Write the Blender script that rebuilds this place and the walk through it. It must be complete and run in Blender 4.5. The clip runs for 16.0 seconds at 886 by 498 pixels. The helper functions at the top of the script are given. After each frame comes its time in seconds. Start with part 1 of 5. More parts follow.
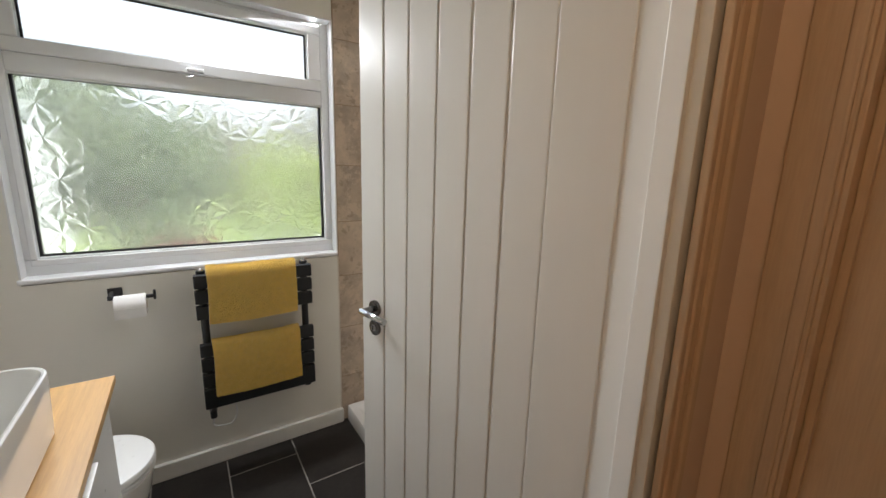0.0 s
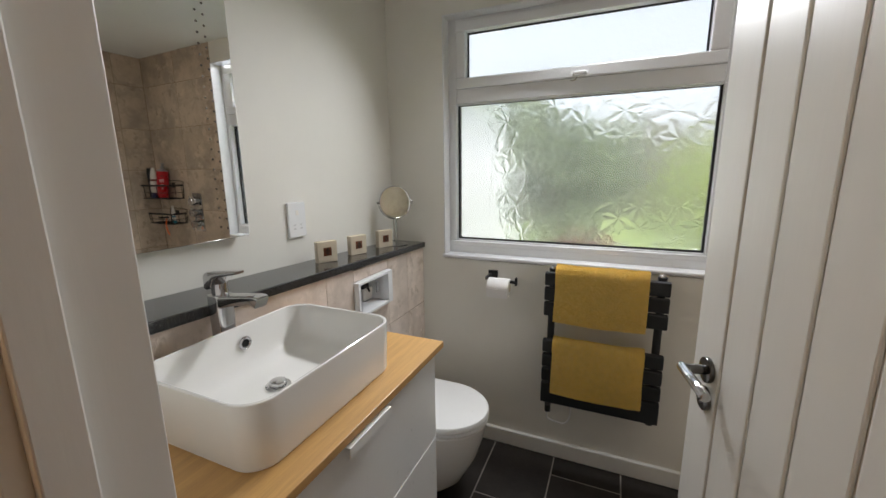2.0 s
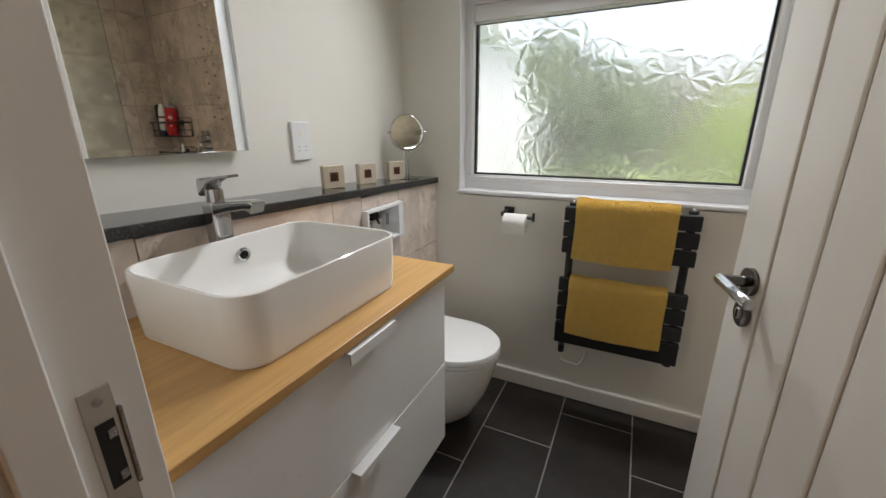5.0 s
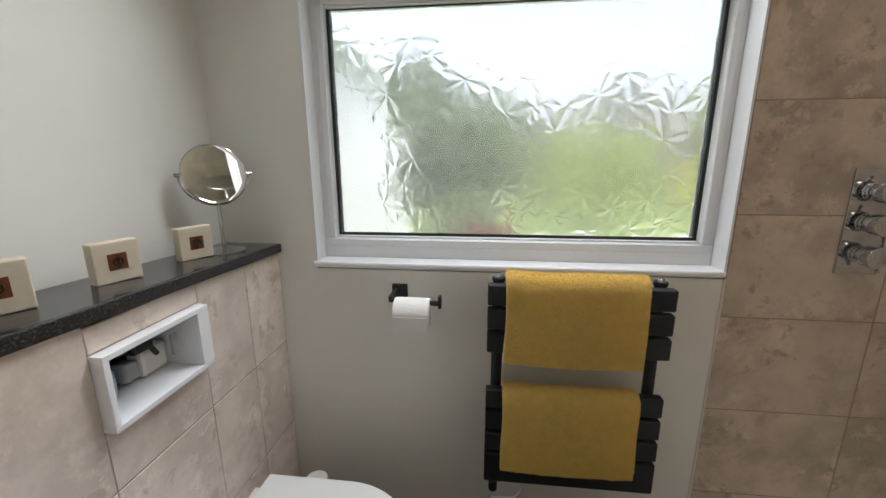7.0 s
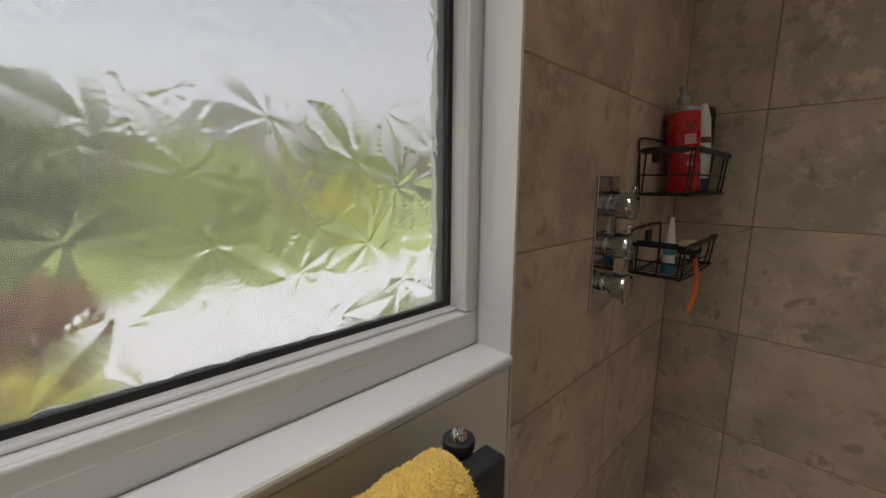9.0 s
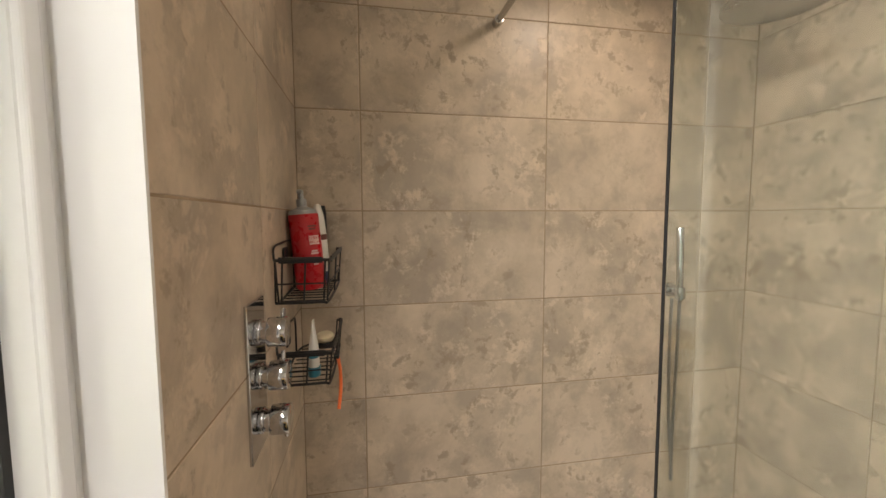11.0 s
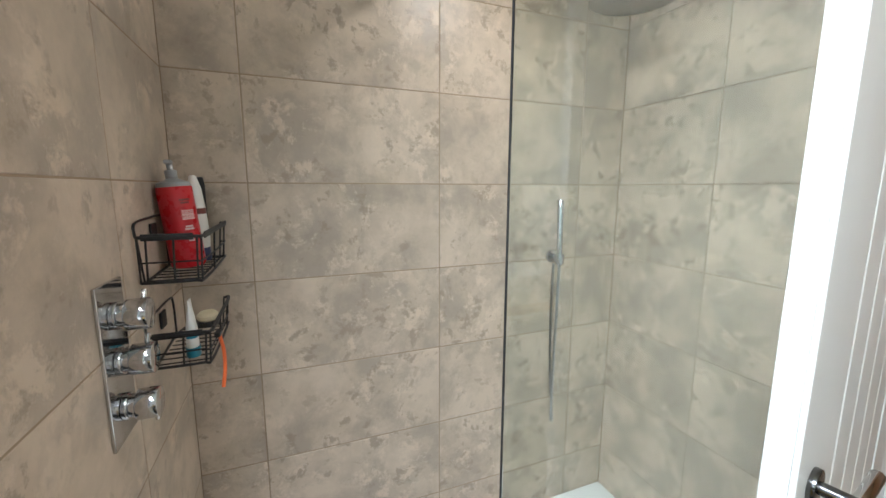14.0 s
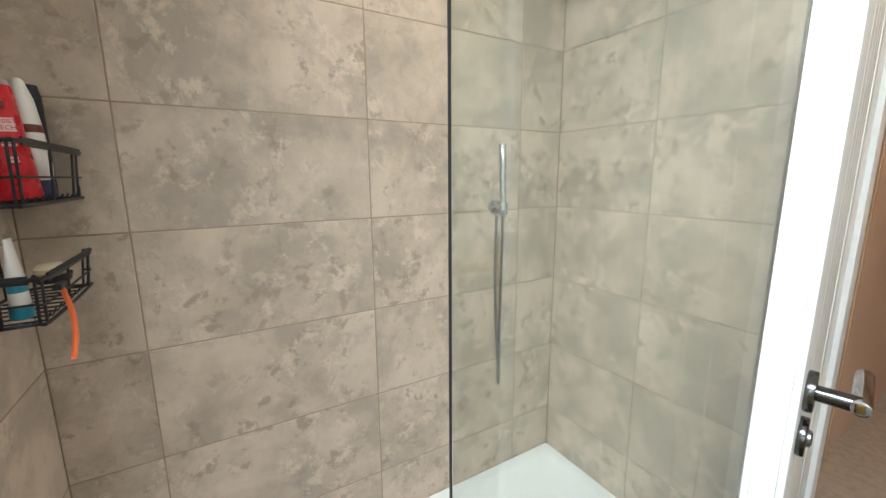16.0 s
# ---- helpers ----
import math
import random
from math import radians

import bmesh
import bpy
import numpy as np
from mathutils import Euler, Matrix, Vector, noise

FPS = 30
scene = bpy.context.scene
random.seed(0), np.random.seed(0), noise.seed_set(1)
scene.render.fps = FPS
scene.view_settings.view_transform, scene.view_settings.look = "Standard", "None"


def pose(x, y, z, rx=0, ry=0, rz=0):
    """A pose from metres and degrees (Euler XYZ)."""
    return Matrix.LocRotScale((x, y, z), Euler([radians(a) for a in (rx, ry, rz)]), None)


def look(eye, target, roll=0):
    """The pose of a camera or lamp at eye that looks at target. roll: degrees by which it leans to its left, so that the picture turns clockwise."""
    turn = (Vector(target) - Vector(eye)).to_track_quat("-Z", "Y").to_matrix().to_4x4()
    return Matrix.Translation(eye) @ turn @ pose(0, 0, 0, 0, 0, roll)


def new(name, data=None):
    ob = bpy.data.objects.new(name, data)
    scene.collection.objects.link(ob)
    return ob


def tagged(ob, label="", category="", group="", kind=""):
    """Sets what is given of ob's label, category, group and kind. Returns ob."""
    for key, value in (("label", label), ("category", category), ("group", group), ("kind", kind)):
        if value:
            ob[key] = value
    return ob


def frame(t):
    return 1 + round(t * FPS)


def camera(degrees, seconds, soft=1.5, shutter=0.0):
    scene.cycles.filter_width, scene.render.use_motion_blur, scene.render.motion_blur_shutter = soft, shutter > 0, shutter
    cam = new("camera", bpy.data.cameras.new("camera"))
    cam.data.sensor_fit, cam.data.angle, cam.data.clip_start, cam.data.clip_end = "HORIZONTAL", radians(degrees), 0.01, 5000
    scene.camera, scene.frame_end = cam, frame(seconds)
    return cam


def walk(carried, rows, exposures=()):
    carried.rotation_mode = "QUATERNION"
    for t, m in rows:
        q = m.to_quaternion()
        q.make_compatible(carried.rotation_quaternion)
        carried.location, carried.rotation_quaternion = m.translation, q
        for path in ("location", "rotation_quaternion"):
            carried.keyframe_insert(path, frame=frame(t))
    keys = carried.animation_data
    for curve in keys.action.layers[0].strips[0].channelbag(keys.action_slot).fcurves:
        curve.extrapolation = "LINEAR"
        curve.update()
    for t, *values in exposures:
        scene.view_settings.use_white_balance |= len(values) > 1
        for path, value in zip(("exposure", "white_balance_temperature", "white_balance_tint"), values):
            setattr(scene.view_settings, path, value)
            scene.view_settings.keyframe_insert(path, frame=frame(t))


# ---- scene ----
cam = camera(97.0, 16.0)
PATH = [
    (0, (-0.028, -0.058, 1.467), (1.059, 1.575, 1.074), 1.6),
    (0.5, (0.049, 0.022, 1.455), (0.508, 1.927, 1.057), 1.0),
    (1, (0.152, 0.031, 1.451), (-0.002, 1.986, 1.06), 0.6),
    (1.5, (0.186, 0.083, 1.453), (-0.346, 1.973, 1.069), -0.1),
    (2, (0.244, 0.128, 1.446), (-0.545, 1.924, 1.056), -0.7),
    (2.5, (0.3, 0.157, 1.422), (-0.605, 1.893, 1.014), -0.8),
    (3, (0.321, 0.159, 1.38), (-0.62, 1.865, 0.93), -0.8),
    (3.5, (0.328, 0.144, 1.33), (-0.603, 1.832, 0.8), -0.7),
    (3.7, (0.332, 0.137, 1.309), (-0.597, 1.816, 0.746), -0.6),
    (5.8, (0.096, 0.309, 1.311), (-0.609, 2.092, 0.743), -0.6),
    (6, (0.057, 0.363, 1.317), (-0.594, 2.175, 0.777), -0.6),
    (6.5, (-0.006, 0.585, 1.3), (-0.46, 2.476, 0.832), -0.4),
    (7, (-0.03, 0.834, 1.334), (-0.248, 2.771, 0.886), -0.2),
    (7.5, (-0.076, 1.087, 1.317), (0.049, 3.041, 0.913), 0.5),
    (8, (-0.043, 1.307, 1.322), (0.451, 3.199, 0.902), 0.5),
    (8.5, (0.042, 1.524, 1.311), (0.999, 3.23, 0.896), 1.8),
    (9, (0.149, 1.641, 1.291), (1.538, 3.041, 0.958), 0.4),
    (9.5, (0.235, 1.73, 1.345), (1.983, 2.61, 0.931), 0.6),
    (10, (0.248, 1.786, 1.349), (2.195, 2.069, 0.99), 0.0),
    (12.3, (0.162, 1.729, 1.599), (2.063, 1.113, 1.527), 0.0),
    (12.5, (0.158, 1.721, 1.6), (2.049, 1.075, 1.526), 0.1),
    (13, (0.153, 1.71, 1.586), (2.021, 1.004, 1.479), 0.2),
    (13.5, (0.16, 1.702, 1.54), (2.011, 0.971, 1.348), 0.3),
    (14, (0.165, 1.693, 1.465), (2.003, 0.968, 1.158), 0.1),
    (14.5, (0.164, 1.692, 1.397), (1.987, 0.975, 0.995), 0.1),
    (15, (0.162, 1.697, 1.34), (1.964, 0.956, 0.892), -0.0),
    (15.5, (0.189, 1.67, 1.314), (1.961, 0.853, 0.877), -0.1),
    (16, (0.285, 1.627, 1.308), (1.979, 0.629, 0.945), -0.4),
]
walk(cam, [(t, look(eye, target, roll)) for t, eye, target, roll in PATH],
     exposures=[(0.0, 2.1, 6650, 14), (1.5, 1.75, 6700, 15), (3.5, 1.95, 6700, 15), (6.0, 1.8, 6800, 16), (7.0, 1.8, 6600, 15), (8.0, 1.35, 6800, 16), (8.6, 1.0, 7000, 17), (9.2, 0.9, 7500, 18),
                (10.0, 1.6, 8000, 18), (12.3, 2.45, 7100, 14), (13.5, 2.6, 6100, 10), (14.5, 2.7, 5900, 8), (16.0, 2.75, 6200, 9)])

# ---- world, sun, lamps ----
world = bpy.data.worlds.new("overcast_sky")
scene.world = world
world.use_nodes = True
wn, wl = world.node_tree.nodes, world.node_tree.links
sky = wn.new("ShaderNodeTexSky")
sky.sky_type = "NISHITA"
sky.sun_disc = False
sky.sun_elevation = radians(48)
sky.sun_rotation = radians(165)
sky.dust_density = 6.0
sky.air_density = 1.0
sky.ozone_density = 1.0
hsv = wn.new("ShaderNodeHueSaturation")
hsv.inputs["Saturation"].default_value = 0.5
wl.new(sky.outputs[0], hsv.inputs["Color"])
wl.new(hsv.outputs[0], wn["Background"].inputs["Color"])
wn["Background"].inputs["Strength"].default_value = 0.15

sun_data = bpy.data.lights.new("sun", "SUN")
sun_data.energy, sun_data.angle, sun_data.color = 2.2, radians(14), (1.0, 0.97, 0.93)
sun = new("sun", sun_data)
sun.matrix_world = look((0, 0, 8), (-0.9, 3.4, 4.0))

SHOWER_LIGHT = 0.6
HALL_BULB = 36.0
WINDOW_LIGHT = 4.3


# daylight scattered into the room by the obscure glass, from the head of the window opening
strip = bpy.data.lights.new("window_daylight", "AREA")
strip.shape, strip.size, strip.size_y, strip.energy, strip.color = "RECTANGLE", 1.12, 0.05, WINDOW_LIGHT, (0.90, 0.96, 1.0)
new("window_daylight", strip).matrix_world = look((0.04, 1.992, 2.136), (0.12, 1.352, 1.386))
strip.spread = radians(122)
# ceiling lamp over the shower
disc = bpy.data.lights.new("ceiling_lamp_light", "AREA")
disc.shape, disc.size, disc.energy, disc.color = "DISK", 0.24, SHOWER_LIGHT, (1.0, 0.95, 0.88)
new("ceiling_lamp_light", disc).location = (1.02, 1.07, 2.236)

# ---- materials ----
def mat(name, colour, rough=0.5, metal=0.0, var=0.0, scale=8.0, bump=0.0, bump_scale=60.0, spec=0.5, coat=0.0, rand=0.0, sheen=0.0, second=None, stretch=(1, 1, 1), detail=5.0):
    """A procedural surface: base colour with soft large patches and fine grain, roughness change, fine relief."""
    m = bpy.data.materials.new(name)
    m.use_nodes = True
    n, l = m.node_tree.nodes, m.node_tree.links
    b = n["Principled BSDF"]
    b.inputs["Roughness"].default_value, b.inputs["Metallic"].default_value = rough, metal
    b.inputs["Specular IOR Level"].default_value = spec
    b.inputs["Coat Weight"].default_value = coat
    b.inputs["Sheen Weight"].default_value = sheen
    tc = n.new("ShaderNodeTexCoord")
    mp = n.new("ShaderNodeMapping")
    mp.inputs["Scale"].default_value = stretch
    l.new(tc.outputs["Object"], mp.inputs["Vector"])
    vec = mp.outputs[0]
    oi = n.new("ShaderNodeObjectInfo")
    if rand:
        sh = n.new("ShaderNodeVectorMath")
        sh.operation = "MULTIPLY_ADD"
        l.new(oi.outputs["Random"], sh.inputs[0])
        sh.inputs[1].default_value = (37.0, 19.0, 53.0)
        l.new(vec, sh.inputs[2])
        vec = sh.outputs[0]
    c1 = (*colour, 1)
    c2 = (*(second or tuple(c * (1 - var) for c in colour)), 1)
    big = n.new("ShaderNodeTexNoise")
    big.inputs["Scale"].default_value, big.inputs["Detail"].default_value = scale, detail
    big.inputs["Roughness"].default_value = 0.6
    l.new(vec, big.inputs["Vector"])
    ramp = n.new("ShaderNodeValToRGB")
    ramp.color_ramp.elements[0].position, ramp.color_ramp.elements[1].position = 0.35, 0.65
    ramp.color_ramp.elements[0].color, ramp.color_ramp.elements[1].color = c2, c1
    l.new(big.outputs["Fac"], ramp.inputs[0])
    fine = n.new("ShaderNodeTexNoise")
    fine.inputs["Scale"].default_value, fine.inputs["Detail"].default_value = scale * 9, 4.0
    l.new(vec, fine.inputs["Vector"])
    mix = n.new("ShaderNodeMix")
    mix.data_type, mix.blend_type = "RGBA", "OVERLAY"
    mix.inputs["Factor"].default_value = min(0.35, var)
    l.new(ramp.outputs[0], mix.inputs["A"])
    l.new(fine.outputs["Fac"], mix.inputs["B"])
    out = mix.outputs["Result"]
    if rand:
        hs = n.new("ShaderNodeHueSaturation")
        mr = n.new("ShaderNodeMapRange")
        mr.inputs["To Min"].default_value, mr.inputs["To Max"].default_value = 1 - rand, 1 + rand
        l.new(oi.outputs["Random"], mr.inputs["Value"])
        l.new(mr.outputs[0], hs.inputs["Value"])
        l.new(out, hs.inputs["Color"])
        out = hs.outputs[0]
    l.new(out, b.inputs["Base Color"])
    rr = n.new("ShaderNodeMapRange")
    rr.inputs["To Min"].default_value, rr.inputs["To Max"].default_value = max(0.02, rough - 0.06), min(1.0, rough + 0.06)
    l.new(fine.outputs["Fac"], rr.inputs["Value"])
    l.new(rr.outputs[0], b.inputs["Roughness"])
    if bump:
        bt = n.new("ShaderNodeTexNoise")
        bt.inputs["Scale"].default_value, bt.inputs["Detail"].default_value = bump_scale, 3.0
        l.new(vec, bt.inputs["Vector"])
        bp = n.new("ShaderNodeBump")
        bp.inputs["Strength"].default_value, bp.inputs["Distance"].default_value = bump, 0.002
        l.new(bt.outputs["Fac"], bp.inputs["Height"])
        l.new(bp.outputs[0], b.inputs["Normal"])
    return m


def stone_tile(name, light, mid, dark, rough):
    """Cloudy stone-look porcelain: soft warm clouds, and zones of pale crust and small dark gouges; each tile has its own cut."""
    m = mat(name, mid, rough, var=0.12, scale=6.0, bump=0.14, bump_scale=32.0, rand=0.035)
    n, l = m.node_tree.nodes, m.node_tree.links
    b = n["Principled BSDF"]
    vec = next(x for x in n if x.bl_idname == "ShaderNodeVectorMath").outputs[0]
    def field(scale, detail, rough, shift, source):
        off = n.new("ShaderNodeVectorMath")
        off.inputs[1].default_value = shift
        l.new(source, off.inputs[0])
        t = n.new("ShaderNodeTexNoise")
        t.inputs["Scale"].default_value, t.inputs["Detail"].default_value, t.inputs["Roughness"].default_value = scale, detail, rough
        l.new(off.outputs[0], t.inputs["Vector"])
        return t

    def steps(source, *stops):
        r = n.new("ShaderNodeValToRGB")
        e = r.color_ramp.elements
        e[0].position, e[0].color = stops[0][0], (*stops[0][1], 1)
        e[1].position, e[1].color = stops[-1][0], (*stops[-1][1], 1)
        for p, c in stops[1:-1]:
            e.new(p).color = (*c, 1)
        l.new(source, r.inputs[0])
        return r.outputs[0]

    def times(a, b):
        t = n.new("ShaderNodeMath")
        t.operation = "MULTIPLY"
        l.new(a, t.inputs[0])
        l.new(b, t.inputs[1])
        return t.outputs[0]

    def over(fac, base, colour):
        t = n.new("ShaderNodeMix")
        t.data_type = "RGBA"
        l.new(fac, t.inputs["Factor"])
        l.new(base, t.inputs["A"])
        t.inputs["B"].default_value = (*colour, 1)
        return t.outputs["Result"]

    black = (0, 0, 0)
    warp = field(5.0, 3.0, 0.5, (0, 0, 0), vec)
    add = n.new("ShaderNodeVectorMath")
    add.operation = "MULTIPLY_ADD"
    l.new(warp.outputs["Color"], add.inputs[0])
    add.inputs[1].default_value = (0.07, 0.07, 0.07)
    l.new(vec, add.inputs[2])
    bent = add.outputs[0]
    cloud = field(4.6, 7.0, 0.60, (0, 0, 0), bent)
    ground = steps(cloud.outputs["Fac"], (0.39, dark), (0.50, mid), (0.61, light))
    where = steps(field(3.4, 4.0, 0.55, (4.1, 8.3, 1.9), bent).outputs["Fac"], (0.38, black), (0.53, (1, 1, 1)))
    scab = field(12.0, 9.0, 0.70, (7.3, 2.9, 11.7), bent).outputs["Fac"]
    crust = times(steps(scab, (0.530, black), (0.615, (0.72, 0.72, 0.72))), where)
    gouge = times(steps(field(19.0, 7.0, 0.64, (2.7, 9.1, 6.3), bent).outputs["Fac"], (0.555, black), (0.622, (0.74, 0.74, 0.74))), where)
    soft = steps(field(8.0, 9.0, 0.68, (1.3, 5.9, 3.7), bent).outputs["Fac"], (0.50, black), (0.64, (0.55, 0.55, 0.55)))
    out = over(soft, ground, [c * 0.84 for c in dark])
    out = over(crust, out, [min(1, c * 1.12) for c in light])
    out = over(gouge, out, [dark[0] * 0.78, dark[1] * 0.74, dark[2] * 0.68])
    edge = n.new("ShaderNodeBump")
    edge.inputs["Strength"].default_value, edge.inputs["Distance"].default_value = 0.45, 0.0018
    l.new(crust, edge.inputs["Height"])
    l.new(next(x for x in n if x.bl_idname == "ShaderNodeBump" and x != edge).outputs[0], edge.inputs["Normal"])
    l.new(edge.outputs[0], b.inputs["Normal"])
    hs = next(x for x in n if x.bl_idname == "ShaderNodeHueSaturation")
    l.new(out, hs.inputs["Color"])
    return m


M = {}
M["plaster"] = mat("cream_wall_paint", (0.80, 0.785, 0.725), 0.62, var=0.03, scale=2.5, bump=0.10, bump_scale=140)
M["ceiling"] = mat("white_ceiling_paint", (0.80, 0.80, 0.77), 0.7, var=0.03, scale=3, bump=0.05)
M["white_wood"] = mat("white_satin_paint", (0.79, 0.785, 0.75), 0.34, var=0.03, scale=5, bump=0.12, bump_scale=90, stretch=(1, 1, 0.15))
M["white_panel"] = mat("white_lacquer", (0.80, 0.81, 0.80), 0.30, var=0.02, scale=6)
M["upvc"] = mat("white_plastic", (0.80, 0.81, 0.82), 0.22, var=0.02, scale=6)
M["ceramic"] = mat("white_ceramic", (0.82, 0.81, 0.78), 0.08, var=0.01, scale=4, coat=0.4)
M["tile"] = stone_tile("stone_wall_tile", (0.60, 0.485, 0.378), (0.515, 0.415, 0.32), (0.405, 0.33, 0.26), 0.36)
M["tile_pale"] = stone_tile("pale_stone_tile", (0.76, 0.66, 0.585), (0.69, 0.595, 0.52), (0.61, 0.52, 0.45), 0.36)
M["grout"] = mat("beige_grout", (0.36, 0.27, 0.185), 0.85, var=0.15, scale=14, bump=0.3, bump_scale=200)
M["floor_tile"] = mat("black_slate_tile", (0.027, 0.023, 0.020), 0.42, spec=0.28, var=0.35, scale=5, bump=0.35, bump_scale=45, rand=0.12)
M["floor_grout"] = mat("grey_floor_grout", (0.26, 0.24, 0.22), 0.85, var=0.2, scale=20, bump=0.2)
M["bamboo"] = mat("oiled_bamboo", (0.62, 0.36, 0.13), 0.36, var=0.18, scale=9, bump=0.05, bump_scale=120, stretch=(9, 0.35, 9))
M["granite"] = mat("speckled_black_stone", (0.024, 0.025, 0.027), 0.14, var=0.4, scale=85, second=(0.012, 0.012, 0.013), coat=0.3)
M["granite_edge"] = mat("rough_speckled_edge", (0.10, 0.095, 0.09), 0.28, scale=220, second=(0.016, 0.016, 0.017), var=0.3, bump=0.5, bump_scale=160)
for key, lo, hi in (("granite_edge", 0.53, 0.66), ("granite", 0.55, 0.66)):
    rm = next(x for x in M[key].node_tree.nodes if x.bl_idname == "ShaderNodeValToRGB").color_ramp
    rm.elements[0].position, rm.elements[1].position = lo, hi
M["chrome"] = mat("chrome", (0.56, 0.56, 0.57), 0.07, 1.0, var=0.02, scale=3)
M["steel"] = mat("brushed_steel", (0.42, 0.41, 0.40), 0.28, 1.0, var=0.1, scale=20, stretch=(1, 1, 8))
M["plain_steel"] = mat("plain_steel", (0.46, 0.45, 0.44), 0.25, 1.0, var=0.02, scale=3)
M["satin_steel"] = mat("satin_steel", (0.62, 0.59, 0.54), 0.38, 1.0, var=0.05, scale=10)
M["dark_nickel"] = mat("dark_nickel", (0.16, 0.155, 0.15), 0.2, 1.0, var=0.1, scale=20)
M["anthracite"] = mat("anthracite_coat", (0.016, 0.019, 0.022), 0.48, var=0.2, scale=30, bump=0.15, bump_scale=400)
M["black_wire"] = mat("black_coated_wire", (0.012, 0.011, 0.011), 0.45, var=0.2, scale=40)
M["towel"] = mat("mustard_towelling", (0.90, 0.65, 0.155), 0.95, var=0.10, scale=45, bump=0.6, bump_scale=120, sheen=0.6)
M["paper"] = mat("white_tissue", (0.83, 0.82, 0.80), 0.9, var=0.04, scale=30, bump=0.3, bump_scale=150)
M["pine"] = mat("varnished_pine", (0.66, 0.49, 0.33), 0.4, var=0.14, scale=6, bump=0.1, stretch=(6, 6, 0.4))
M["hall_paint"] = mat("hall_wall_paint", (0.76, 0.60, 0.47), 0.6, var=0.05, scale=3, bump=0.1)
# Invented pale floor covering, chosen to reflect light up onto the hall-side trim.
M["hall_floor"] = mat("hall_bounce_floor", (0.52, 0.43, 0.33), 0.9, var=0.2, scale=30, bump=0.5, bump_scale=300)
M["black"] = mat("black_plastic", (0.012, 0.012, 0.012), 0.5, var=0.1, scale=20)
M["gasket"] = mat("black_rubber_seal", (0.015, 0.016, 0.018), 0.5, var=0.1, scale=40)
M["silicone"] = mat("white_sealant", (0.72, 0.66, 0.58), 0.4, var=0.12, scale=25)
M["red"] = mat("red_bottle_plastic", (0.55, 0.012, 0.02), 0.28, var=0.04, scale=4)
M["bottle_white"] = mat("white_bottle_plastic", (0.78, 0.75, 0.70), 0.3, var=0.03, scale=20)
M["grey_plastic"] = mat("grey_plastic", (0.33, 0.33, 0.33), 0.35, var=0.05, scale=20)
M["etched"] = mat("etched_mirror_dot", (0.10, 0.085, 0.07), 0.5, var=0.1, scale=20)
M["navy"] = mat("navy_plastic", (0.02, 0.03, 0.09), 0.3, var=0.05, scale=20)
M["teal"] = mat("teal_plastic", (0.02, 0.20, 0.28), 0.3, var=0.05, scale=20)
M["orange"] = mat("orange_plastic", (0.85, 0.16, 0.04), 0.35, var=0.05, scale=20)
M["soap"] = mat("cream_soap", (0.72, 0.62, 0.42), 0.5, var=0.05, scale=20)
M["blue_part"] = mat("pale_blue_plastic", (0.30, 0.42, 0.52), 0.4, var=0.1, scale=20)
M["frame_cream"] = mat("cream_box_frame", (0.66, 0.58, 0.45), 0.55, var=0.08, scale=25, bump=0.1)
M["brown_inset"] = mat("brown_glazed_inset", (0.17, 0.05, 0.02), 0.3, var=0.4, scale=60)
M["ink"] = mat("dark_ink", (0.02, 0.012, 0.01), 0.5, var=0.1, scale=60)
M["label_pink"] = mat("pale_print", (0.80, 0.55, 0.52), 0.4, var=0.05, scale=20)
M["cork_brown"] = mat("dark_brown_print", (0.16, 0.04, 0.03), 0.4, var=0.05, scale=20)
M["grass"] = mat("lawn_grass", (0.20, 0.28, 0.085), 0.9, var=0.4, scale=0.8, bump=0.6, bump_scale=30)
M["patio"] = mat("pale_paving", (0.37, 0.41, 0.46), 0.7, var=0.15, scale=1.5, bump=0.2)
M["white_block"] = mat("white_block_paint", (0.82, 0.87, 0.92), 0.8, var=0.04, scale=1.5, bump=0.2)
M["bark"] = mat("grey_bark", (0.13, 0.10, 0.08), 0.9, var=0.4, scale=6, bump=0.6, bump_scale=25)
M["leaf_dark"] = mat("dark_leaves", (0.060, 0.090, 0.050), 0.6, var=0.4, scale=3.0, second=(0.11, 0.15, 0.07))
M["leaf_mid"] = mat("green_leaves", (0.22, 0.30, 0.07), 0.6, var=0.4, scale=2.0)
M["leaf_yellow"] = mat("yellow_flowers", (0.40, 0.42, 0.07), 0.6, var=0.3, scale=2.0)
# Distance haze over the far trees is mixed into this greyed leaf colour.
M["leaf_hazed"] = mat("hazed_grey_leaves", (0.19, 0.20, 0.16), 0.7, var=0.4, scale=1.0)
M["leaf_red"] = mat("russet_leaves", (0.17, 0.07, 0.05), 0.6, var=0.4, scale=2.0)


def glass_mat(name, rough, colour, ior=1.45):
    m = bpy.data.materials.new(name)
    m.use_nodes = True
    b = m.node_tree.nodes["Principled BSDF"]
    b.inputs["Base Color"].default_value = (*colour, 1)
    b.inputs["Transmission Weight"].default_value, b.inputs["Roughness"].default_value, b.inputs["IOR"].default_value = 1.0, rough, ior
    return m


